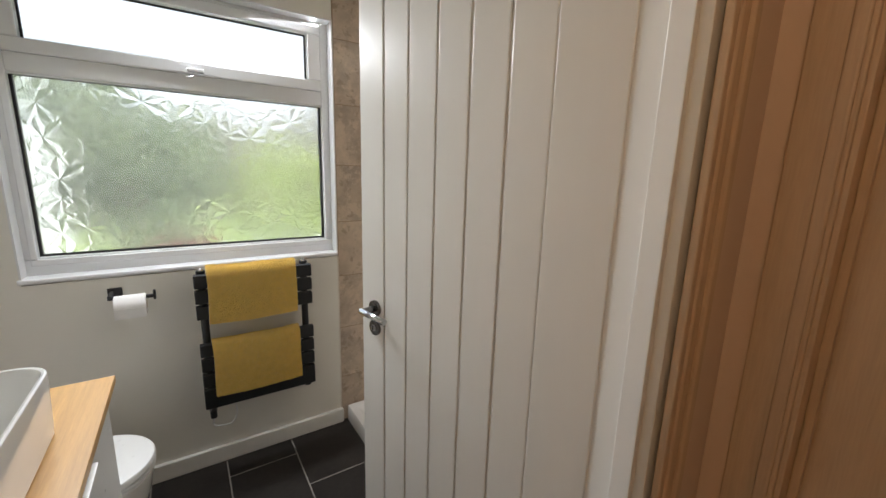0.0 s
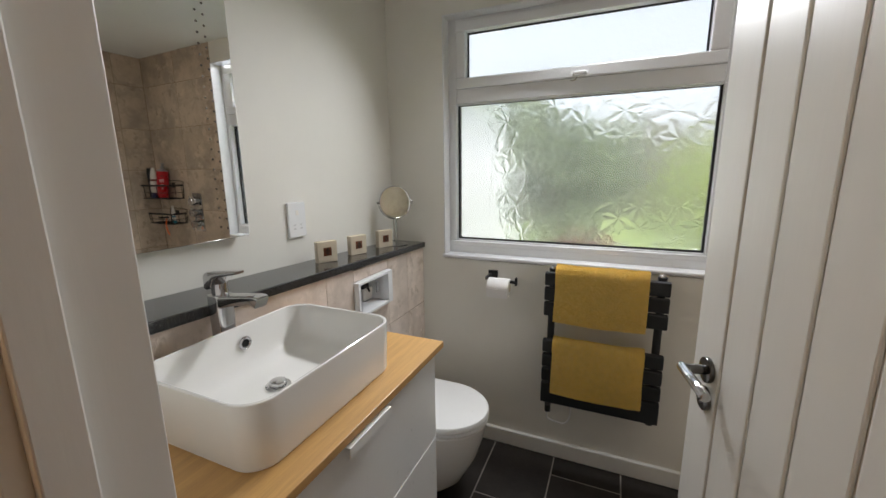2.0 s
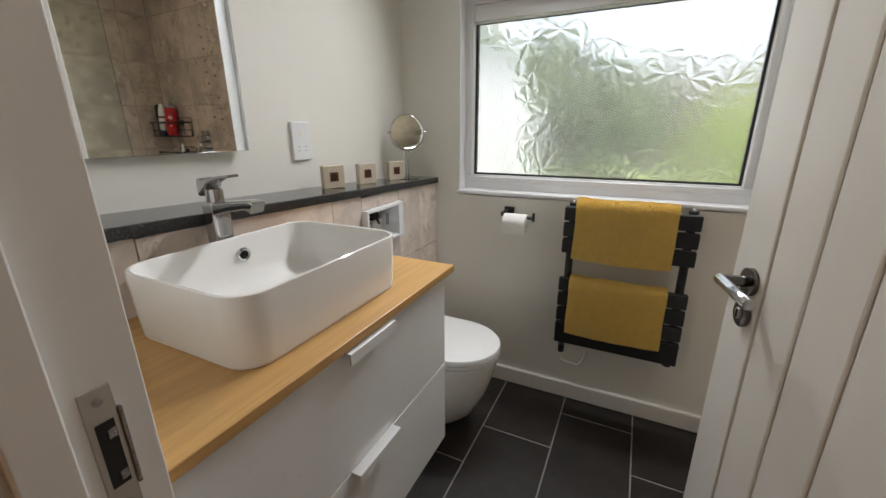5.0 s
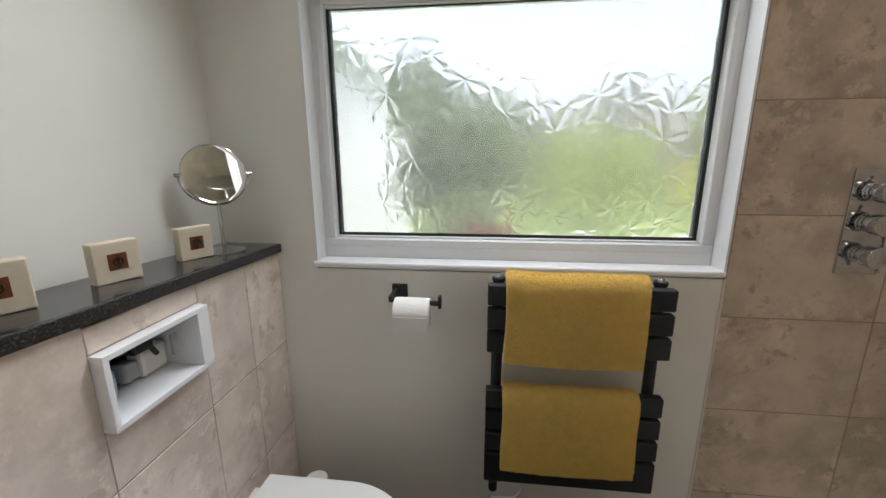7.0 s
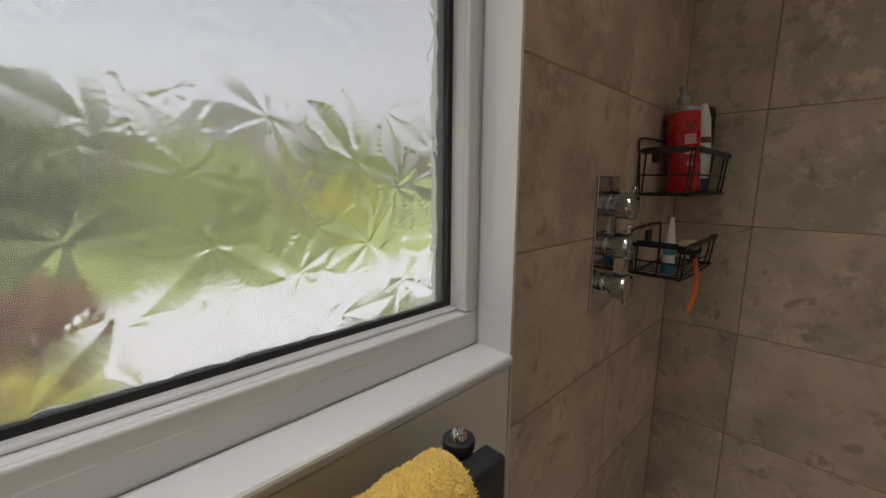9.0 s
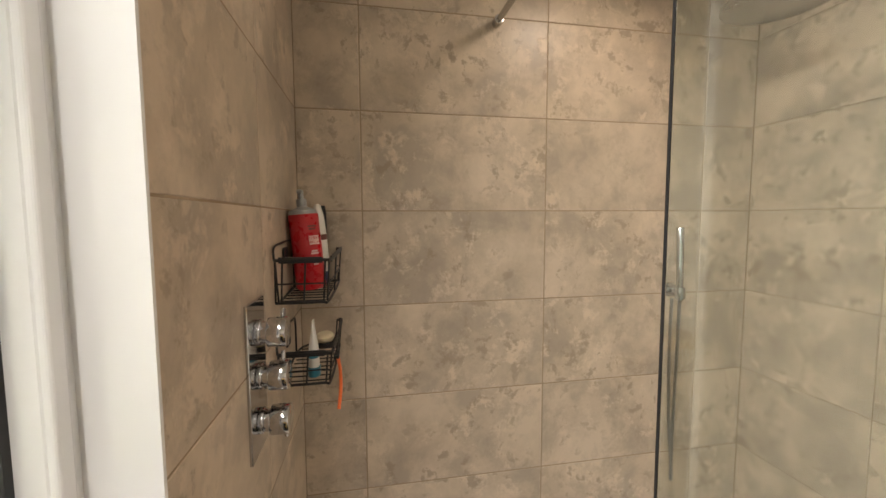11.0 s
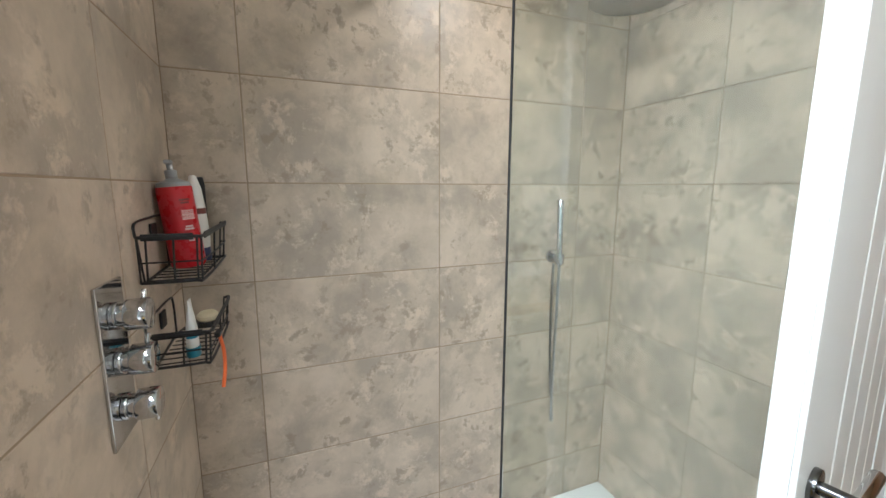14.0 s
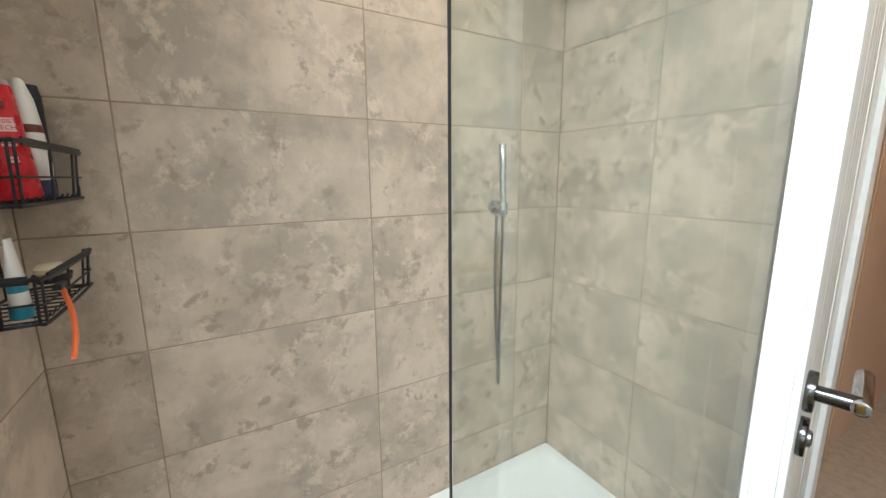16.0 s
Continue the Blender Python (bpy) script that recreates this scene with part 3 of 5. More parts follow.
# ---- door, open into the room ----
LEAF, TH = 0.762, 0.040
door = thing("door_1", "white painted cottage-style boarded door standing open", "door", kind="structure", at=(0.588, 0.338, 0.008))
door.rotation_euler = (0, 0, radians(90 + 12.2))     # local x runs from hinge to free edge, local +y faces the hall side
ZD = 2.0
bm = box(0.0, LEAF, -TH + 0.008, -0.008, 0.0, ZD)
part("core", bm, "white_wood", door)
for side in (0, 1):
    y0, y1 = (-0.008, 0.0) if side == 0 else (-TH, -TH + 0.008)
    part("stile", box(0.0, 0.136, y0, y1, 0.0, ZD, 0.0025), "white_wood", door)
    part("stile", box(LEAF - 0.109, LEAF, y0, y1, 0.0, ZD, 0.0025), "white_wood", door)
    part("rail", box(0.136, LEAF - 0.109, y0, y1, ZD - 0.11, ZD, 0.0025), "white_wood", door)
    part("rail", box(0.136, LEAF - 0.109, y0, y1, 0.0, 0.20, 0.0025), "white_wood", door)
    nb = 5
    w = (LEAF - 0.109 - 0.136) / nb
    for i in range(nb):
        x0 = 0.136 + i * w
        ya, yb = (y0, y1 - 0.002) if side == 0 else (y0 + 0.002, y1)
        part("board", box(x0 + 0.003, x0 + w - 0.003, ya, yb, 0.2, ZD - 0.11, 0.0035), "white_wood", door)
HX, HZ = LEAF - 0.072, 1.036
def handle_set(s):
    """Round rose lever and keyhole rose on one face; s=+1 hall side."""
    y = 0.0 if s > 0 else -TH
    h = part("handle", cyl((HX, y, HZ), (HX, y + s * 0.010, HZ), 0.026, seg=32, bevel=0.002), "dark_nickel", door, "dark nickel lever handle on round rose", True)
    part("neck", cyl((HX, y + s * 0.009, HZ), (HX, y + s * 0.048, HZ), 0.010, seg=20), "dark_nickel", h, smooth=True)
    part("lever", cyl((HX + 0.012, y + s * 0.048, HZ), (HX - 0.108, y + s * 0.050, HZ - 0.002), 0.0095, seg=20, bevel=0.002), "chrome", h, "polished lever", True)
    k = part("keyhole_rose", cyl((HX, y, HZ - 0.062), (HX, y + s * 0.009, HZ - 0.062), 0.025, seg=32, bevel=0.002), "dark_nickel", door, "dark nickel keyhole rose", True)
    part("turn", cyl((HX, y + s * 0.008, HZ - 0.062), (HX, y + s * 0.013, HZ - 0.062), 0.011, seg=20, bevel=0.001), "steel", k, smooth=True)
    part("slot", box(HX - 0.002, HX + 0.002, y + s * 0.013 - 0.001, y + s * 0.013 + 0.001, HZ - 0.070, HZ - 0.054), "black", k)
handle_set(1)
for zz in (0.22, 1.02, 1.78):
    part("hinge", cyl((-0.004, -0.046, zz - 0.05), (-0.004, -0.046, zz + 0.05), 0.006, seg=12), "steel", door)

# ---- vanity, worktop, basin, tap ----
VY0, VY1, VZ0, VZ1, VX = 0.352, 1.130, 0.342, 0.911, -0.228
van = thing("vanity_unit", "white two-drawer wall-hung vanity cabinet", "cabinet", at=(0, 0, 0))
part("body", box(XS, VX - 0.020, VY0 + 0.004, VY1, VZ0, VZ1, 0.0015), "white_panel", van)


def drawer(z0, z1):
    d = part("drawer_front", box(VX - 0.019, VX, VY0 + 0.004, VY1, z0, z1, 0.002), "white_panel", van)
    bm = box(VX - 0.018, VX + 0.024, 0.680, 0.836, z1 - 0.0005, z1 + 0.0025, 0.001)
    box(VX + 0.021, VX + 0.024, 0.680, 0.836, z1 - 0.022, z1 + 0.002, 0.001, bm=bm)
    part("handle", bm, "white_panel", d, "white edge-pull handle")


drawer(VZ0, 0.618)
drawer(0.622, VZ1 - 0.006)
top = thing("worktop", "oiled bamboo worktop on the vanity", "worktop")
part("board", box(XS + 0.002, -0.211, 0.348, 1.160, 0.913, 0.933, 0.002), "bamboo", top)
part("sealant", box(XS + 0.001, XS + 0.006, 0.348, 1.160, 0.9325, 0.938, 0.002), "silicone", top)

basin = thing("basin", "white ceramic rectangular countertop basin with rounded corners", "basin")
BX0, BX1, BY0, BY1, BZ = -0.618, -0.274, 0.522, 0.985, 1.066


def ring(inset, z, r):
    return [(x, y, z) for x, y in rounded_rect(BX0 + inset, BX1 - inset, BY0 + inset, BY1 - inset, r, 10)]


rings = [ring(0.012, 0.933, 0.050), ring(0.005, 0.938, 0.055), ring(0.003, 0.975, 0.057), ring(0.0, 1.060, 0.060), ring(0.001, 1.0645, 0.059), ring(0.004, BZ, 0.057),
         ring(0.008, 1.0645, 0.054), ring(0.0105, 1.058, 0.052), ring(0.020, 1.005, 0.055), ring(0.0245, 0.988, 0.056), ring(0.031, 0.974, 0.058), ring(0.040, 0.964, 0.060), ring(0.052, 0.957, 0.060), ring(0.070, 0.9525, 0.055), ring(0.092, 0.950, 0.045), ring(0.12, 0.949, 0.035)]
part("bowl", loft(rings), "ceramic", basin, smooth=True)
part("sealant_bead", tube([Vector(p) for p in ring(0.010, 0.9345, 0.052)], 0.0032, 6, closed=True), "paper", basin, "white sealant bead", True)
dc = (-0.462, 0.750)
drain = part("drain", cyl((*dc, 0.948), (*dc, 0.954), 0.029, seg=32, bevel=0.002), "chrome", basin, "chrome pop-up drain", True)
part("plug", cyl((*dc, 0.954), (*dc, 0.964), 0.021, 0.019, seg=32, bevel=0.003), "chrome", drain, smooth=True)
oc = Vector((BX0 + 0.0195, 0.780, 1.022))
ov = part("overflow_ring", tube([oc + Vector((0.002, 0.014 * math.cos(a), 0.014 * math.sin(a))) for a in [i * math.tau / 24 for i in range(24)]], 0.004, closed=True), "chrome", basin, "chrome overflow ring", True)
part("overflow_hole", cyl(oc + Vector((-0.006, 0, 0)), oc + Vector((0.001, 0, 0)), 0.011, seg=20), "black", ov)

tap = thing("basin_tap", "tall chrome mixer tap behind the basin", "tap", at=(-0.652, 0.768, 0.933))
part("base", cyl((0, 0, 0), (0, 0, 0.006), 0.027, seg=32, bevel=0.002), "chrome", tap, smooth=True)
rr = [[(x, y, z) for x, y in rounded_rect(-w, w, -w * 0.95, w * 0.95, w * 0.55, 6)] for z, w in ((0.004, 0.0255), (0.05, 0.0240), (0.16, 0.0245), (0.212, 0.0250), (0.217, 0.0240))]
part("body", loft(rr), "chrome", tap, smooth=True)
sp_r = []
for x, z, h, w, lean in ((0.005, 0.198, 0.0170, 0.0225, 0.0), (0.03, 0.203, 0.0145, 0.0215, 0.0), (0.06, 0.209, 0.0125, 0.0205, 0.0), (0.10, 0.215, 0.0110, 0.0195, 0.0), (0.124, 0.218, 0.0105, 0.0190, 0.2), (0.138, 0.216, 0.0125, 0.0185, 0.4), (0.143, 0.212, 0.0120, 0.0180, 0.5)):
    sp_r.append([(x + lean * b, a, z + b) for a, b in rounded_rect(-w, w, -h, h, min(h, w) * 0.35, 5)])
part("spout", loft(sp_r), "chrome", tap, smooth=True)
part("neck", cyl((0.002, 0, 0.216), (0.002, 0, 0.246), 0.0190, seg=28), "chrome", tap, smooth=True)
lv = [[(x, a, z + b + 0.009) for a, b in rounded_rect(-w, w, -h, h, h * 0.4, 4)] for x, z, h, w in ((-0.028, 0.240, 0.020, 0.0195), (-0.025, 0.241, 0.0215, 0.0205), (-0.004, 0.2445, 0.0185, 0.0205), (0.006, 0.257, 0.0075, 0.020), (0.03, 0.2625, 0.0042, 0.0175), (0.060, 0.2675, 0.0034, 0.015), (0.078, 0.270, 0.0030, 0.013))]
part("lever", loft(lv), "chrome", tap, smooth=True)

# ---- toilet ----
wc = thing("toilet", "white wall-hung toilet with closed lid", "toilet")
TY, TX = 1.560, -0.190


def dshape(x_back, x_tip, half, z, n=28):
    pts = []
    straight = x_tip - half * 1.15
    pts.append((x_back, TY - half, z))
    for i in range(n + 1):
        a = -math.pi / 2 + math.pi * i / n
        pts.append((straight + (x_tip - straight) * math.cos(a), TY + half * math.sin(a), z))
    pts.append((x_back, TY + half, z))
    return pts


rows_wc = ((0.075, -0.355, 0.124), (0.080, -0.325, 0.140), (0.110, -0.294, 0.151), (0.22, -0.240, 0.167), (0.32, -0.209, 0.177), (0.388, -0.196, 0.180), (0.392, -0.203, 0.175))
part("bowl", loft([dshape(XS, xt, hw, z) for z, xt, hw in rows_wc]), "ceramic", wc, smooth=True)
part("seat", loft([dshape(XS + 0.06, TX - d, 0.181 - d, z) for z, d in ((0.399, 0.006), (0.401, 0.001), (0.413, 0.001), (0.415, 0.006))]), "white_panel", wc, smooth=True)
part("lid", loft([dshape(XS + 0.05, TX - d, 0.183 - d, z) for z, d in ((0.417, 0.004), (0.419, 0.0), (0.434, 0.0), (0.440, 0.004), (0.443, 0.02), (0.444, 0.08))]), "white_panel", wc, smooth=True)

# ---- towel radiator ----
rad = thing("towel_radiator", "anthracite towel radiator with flat bars below the window", "radiator")
RX0, RX1, RY = -0.022, 0.474, 1.872
for x in (0.008, 0.445):
    p = part("post", cyl((x, 1.912, 0.335), (x, 1.912, 1.000), 0.016, seg=20), "anthracite", rad, smooth=True)
    part("cap", cyl((x, 1.912, 1.006), (x, 1.912, 1.018), 0.0125, 0.008, seg=20, bevel=0.003), "chrome", p, "chrome end cap", True)
    part("collar", cyl((x, 1.912, 0.996), (x, 1.912, 1.008), 0.0185, seg=24, bevel=0.002), "anthracite", p, smooth=True)
    for zz in (0.45, 0.92):
        part("bracket", cyl((x, 1.91, zz), (x, YW, zz), 0.010, seg=14), "anthracite", rad, smooth=True)
BARS = [(0.936, 0.996), (0.866, 0.926), (0.794, 0.856), (0.616, 0.676), (0.544, 0.604), (0.472, 0.532), (0.360, 0.460)]
for z0, z1 in BARS:
    part("bar", box(RX0, RX1, RY - 0.006, RY + 0.024, z0, z1, 0.005, 3), "anthracite", rad)
el = part("heater_head", cyl((0.008, 1.912, 0.335), (0.008, 1.912, 0.290), 0.014, seg=20, bevel=0.002), "black", rad, smooth=True)
part("collar", cyl((0.008, 1.912, 0.345), (0.008, 1.912, 0.328), 0.018, seg=20), "chrome", rad, smooth=True)
part("cable", tube(smooth_path([(0.008, 1.912, 0.292), (0.006, 1.93, 0.24), (0.04, 1.965, 0.205), (0.085, 1.975, 0.20), (0.11, 1.975, 0.25), (0.10, 1.980, 0.33)]), 0.0036), "upvc", rad, "white heater cable", True)
spur = thing("fused_spur", "white plastic cable outlet plate behind the radiator", "outlet", at=(0.10, YW, 0.36))
part("plate", box(-0.043, 0.043, -0.010, 0.0, -0.043, 0.043, 0.003), "upvc", spur)


def towel(name, x0, x1, z_top, z_front, z_back, yc, over, label):
    """A folded towel hung over a bar: thick sheet with soft rolls and a nap."""
    prof = []
    for i in range(9):
        t = i / 8
        prof.append((yc - over - 0.004 * math.sin(t * 3.0), z_front + (z_top - over - z_front) * t))
    for i in range(1, 8):
        a = math.pi - math.pi * i / 8
        prof.append((yc + over * math.cos(a), z_top - over + over * math.sin(a)))
    for i in range(6):
        t = i / 5
        prof.append((yc + over, z_top - over - (z_top - over - z_back) * t))
    n = 40
    bm = bmesh.new()
    grid = []
    th = 0.016
    for side in (1, -1):
        rows = []
        for i, (y, z) in enumerate(prof):
            a, b = prof[max(0, i - 1)], prof[min(len(prof) - 1, i + 1)]
            t = Vector((b[0] - a[0], b[1] - a[1])).normalized()
            nv = Vector((-t.y, t.x))
            row = []
            for k in range(n + 1):
                u = k / n
                x = x0 + (x1 - x0) * u
                w = noise.noise(Vector((x * 9, z * 7, y * 9 + len(name)))) * 0.005 + noise.noise(Vector((x * 45, z * 45, y * 45))) * 0.0030
                edge = 0.006 * noise.noise(Vector((z * 6, k // n * 7.0, 3.1)))
                sag = -0.006 * math.sin(math.pi * u) + 0.005 * noise.noise(Vector((x * 5, 1.7, 0.4)))
                row.append(bm.verts.new((x + edge, y + nv.x * side * th / 2 + nv.x * w, z + nv.y * side * th / 2 + nv.y * w + sag * (1 if i < 3 else 0.4))))
            rows.append(row)
        grid.append(rows)
    for rows in grid:
        for a, b in zip(rows, rows[1:]):
            for k in range(n):
                bm.faces.new((a[k], a[k + 1], b[k + 1], b[k]))
    A, B = grid
    for i in range(len(prof) - 1):
        for k in (0, n):
            bm.faces.new((A[i][k], A[i + 1][k], B[i + 1][k], B[i][k]))
    for i in (0, len(prof) - 1):
        for k in range(n):
            bm.faces.new((A[i][k], A[i][k + 1], B[i][k + 1], B[i][k]))
    tw = thing(name, label, "towel", "yellow towels on the radiator")
    bm.normal_update()
    r = random.Random(len(label))
    V, F = [], []
    outer = []
    for a, b in zip(A, A[1:]):
        outer += [(a[k].co.copy(), a[k + 1].co.copy(), b[k].co.copy(), b[k + 1].co.copy()) for k in range(n)]
    for p00, p10, p01, p11 in outer:
        nn = (p10 - p00).cross(p01 - p00)
        if nn.length < 1e-9:
            continue
        nn.normalize()
        mid_y = (p00.y + p11.y) / 2
        if nn.dot(Vector((0, mid_y - yc, 0.35 if p00.z > z_top - 0.05 else 0.0))) < 0:
            nn = -nn
        for _ in range(max(6, int((p10 - p00).length * (p01 - p00).length * 480000))):
            u, v = r.random(), r.random()
            p = p00.lerp(p10, u).lerp(p01.lerp(p11, u), v)
            d = (nn + Vector((r.gauss(0, 0.5), r.gauss(0, 0.5), r.gauss(-0.2, 0.5)))).normalized() * r.uniform(0.0024, 0.0048)
            s = d.orthogonal().normalized() * 0.0010
            i0 = len(V)
            V += [p - s, p + s, p + d]
            F.append((i0, i0 + 1, i0 + 2))
    part("cloth", bm, "towel", tw, smooth=True)
    me = bpy.data.meshes.new("nap")
    me.from_pydata(V, [], F)
    me.materials.append(M["towel"])
    nap = new("nap", me)
    nap.parent = tw
    return tw


towel("hand_towel", 0.026, 0.394, 1.026, 0.780, 0.79, 1.876, 0.031, "mustard yellow terry towel folded over the top radiator bars")
towel("hand_towel", 0.026, 0.400, 0.686, 0.432, 0.45, 1.874, 0.031, "mustard yellow terry towel folded over the lower radiator bars")

# ---- toilet roll ----
rh = thing("toilet_roll_holder", "black wall-mounted toilet roll holder", "roll holder", at=(-0.308, YW, 0.935))
part("plate", box(-0.012, 0.036, -0.010, 0.0, -0.026, 0.018, 0.002), "black", rh)
part("arm", box(-0.004, 0.008, -0.090, -0.008, -0.010, 0.006, 0.002), "black", rh)
part("bar", cyl((-0.002, -0.085, -0.004), (0.150, -0.085, -0.012), 0.008, seg=14), "black", rh, smooth=True)
part("end_stop", box(0.143, 0.152, -0.094, -0.074, -0.026, 0.012, 0.002), "black", rh)
roll = thing("toilet_roll", "white toilet paper roll on the black holder", "toilet roll", at=(-0.293, 1.900, 0.895))
bm = cyl((0, 0, 0), (0.104, 0, 0), 0.0435, seg=40, bevel=0.004)
part("paper", bm, "paper", roll, smooth=True)
part("sheet", box(0.001, 0.103, -0.0450, -0.0435, -0.042, 0.0), "paper", roll)
part("core", cyl((0.1035, 0, 0), (0.1048, 0, 0), 0.02, seg=24), "frame_cream", roll)

# ---- shower ----
tray = thing("shower_tray", "white low shower tray with raised rim", "shower tray")
TX0, TX1, TY0, TY1, TTZ = 0.684, XR, YS, YW, 0.088
def tring(i, z, r):
    return [(x, y, z) for x, y in rounded_rect(TX0 + i, TX1 - i, TY0 + i, TY1 - i, r, 6)]
part("basin", loft([tring(0.0, 0.0, 0.006), tring(0.0, TTZ - 0.006, 0.006), tring(0.004, TTZ, 0.008), tring(0.040, TTZ, 0.03), tring(0.050, TTZ - 0.004, 0.035), tring(0.085, TTZ - 0.026, 0.06), tring(0.2, TTZ - 0.030, 0.05)]), "ceramic", tray, smooth=True)
part("waste", cyl((1.08, 1.05, TTZ - 0.030), (1.08, 1.05, TTZ - 0.026), 0.045, seg=32, bevel=0.002), "chrome", tray, smooth=True)

scr = thing("shower_screen", "clear glass shower screen with chrome wall channel", "shower screen")
GX, GY1, GZ1 = 0.690, 1.378, 2.09
part("glass_panel", box(GX - 0.003, GX + 0.003, YS + 0.012, GY1, TTZ + 0.006, GZ1, 0.001), "glass", scr, "clear toughened glass panel").visible_shadow = False
part("edge_seal", box(GX - 0.002, GX + 0.002, GY1, GY1 + 0.0015, TTZ + 0.006, GZ1), "gasket", scr)
ch = part("wall_channel", box(GX - 0.016, GX - 0.005, YS - 0.006, YS + 0.030, TTZ, GZ1, 0.002), "silicone", scr, "white wall channel with small screw caps")
part("channel_side", box(GX + 0.005, GX + 0.016, YS - 0.006, YS + 0.030, TTZ, GZ1, 0.002), "steel", scr)
for zz in (0.42, 0.72, 1.02, 1.32, 1.62, 1.92):
    part("screw_cap", cyl((GX - 0.0175, YS + 0.022, zz), (GX - 0.0155, YS + 0.022, zz), 0.0035, seg=10), "dark_nickel", scr)
part("bottom_seal", box(GX - 0.006, GX + 0.006, YS + 0.012, GY1, TTZ, TTZ + 0.008), "steel", scr)
bar = thing("screen_support_bar", "chrome support bar from tiled wall to glass screen", "support bar")
part("rod", cyl((XR, 1.373, 2.067), (GX - 0.01, 1.36, 2.080), 0.0095, seg=20), "plain_steel", bar, smooth=True)
part("wall_flange", cyl((XR, 1.373, 2.067), (XR - 0.035, 1.373, 2.067), 0.015, seg=24, bevel=0.003), "chrome", bar, smooth=True)
part("glass_clamp", box(GX - 0.016, GX + 0.016, 1.345, 1.375, 2.055, 2.10, 0.003), "chrome", bar)

sh = thing("rain_shower_head", "round steel rain shower head on a wall arm", "shower head", at=(1.078, YS, 2.137))
part("wall_flange", cyl((0, 0, 0), (0, 0.012, 0), 0.029, seg=32, bevel=0.003), "chrome", sh, smooth=True)
part("arm", tube(smooth_path([(0, 0.0, 0), (0, 0.15, 0.004), (0, 0.315, 0.006), (0, 0.350, 0.0), (0, 0.367, -0.02), (0, 0.370, -0.05), (0, 0.370, -0.105)], 6), 0.0125, 16), "plain_steel", sh, smooth=True)
part("ball_joint", cyl((0, 0.370, -0.13), (0, 0.370, -0.10), 0.022, 0.014, seg=24), "chrome", sh, smooth=True)
hm = cyl((0, 0.370, -0.145), (0, 0.370, -0.137), 0.125, 0.123, seg=56, bevel=0.002)
part("rose", hm, "plain_steel", sh, "thin round brushed steel rose", True)

hs_ = thing("hand_shower", "chrome wand hand shower on a holder with metal hose", "hand shower", at=(XR, 0.716, 1.196))
part("outlet", cyl((0, 0, 0), (-0.012, 0, 0), 0.026, seg=28, bevel=0.002), "chrome", hs_, smooth=True)
part("bracket", cyl((-0.01, 0, 0), (-0.062, 0, 0.0), 0.011, seg=20), "chrome", hs_, smooth=True)
part("cradle", cyl((-0.055, 0, -0.024), (-0.052, 0, 0.016), 0.017, 0.018, seg=24, bevel=0.002), "chrome", hs_, smooth=True)
part("wand", cyl((-0.054, 0, -0.03), (-0.044, 0.0, 0.225), 0.0105, 0.0125, seg=20, bevel=0.002), "chrome", hs_, smooth=True)
hp = smooth_path([(-0.054, 0.0, -0.03), (-0.054, 0.002, -0.2), (-0.05, 0.004, -0.45), (-0.045, 0.0, -0.66), (-0.035, -0.012, -0.70), (-0.028, -0.016, -0.66), (-0.022, -0.002, -0.45), (-0.02, 0.004, -0.2), (-0.018, 0.000, -0.03)], 10)
part("hose", tube(hp, 0.0056, 10), "steel", hs_, "flexible metal hose", True)

vp = thing("shower_valve", "chrome three-knob shower valve on a mirror-bright plate", "shower valve", at=(0.974, YW, 1.165))
part("plate", box(-0.053, 0.053, -0.006, 0.0, -0.142, 0.142, 0.0015), "chrome", vp)
for zz, a in ((0.082, 60), (0.0, 75), (-0.085, -70)):
    k = part("knob", cyl((0, -0.026, zz), (0, -0.060, zz), 0.0275, seg=48, bevel=0.002), "chrome", vp, "chrome cylinder knob", True)
    part("collar", cyl((0, -0.006, zz), (0, -0.016, zz), 0.024, seg=32, bevel=0.002), "chrome", k, smooth=True)
    part("stem", cyl((0, -0.015, zz), (0, -0.031, zz), 0.0205, seg=28), "chrome", k, smooth=True)
    d = Vector((math.cos(radians(a)), 0, math.sin(radians(a))))
    p = Vector((0, -0.048, zz))
    part("lever_pin", cyl(p + d * 0.024, p + d * 0.044, 0.0045, seg=12, bevel=0.001), "chrome", k, smooth=True)

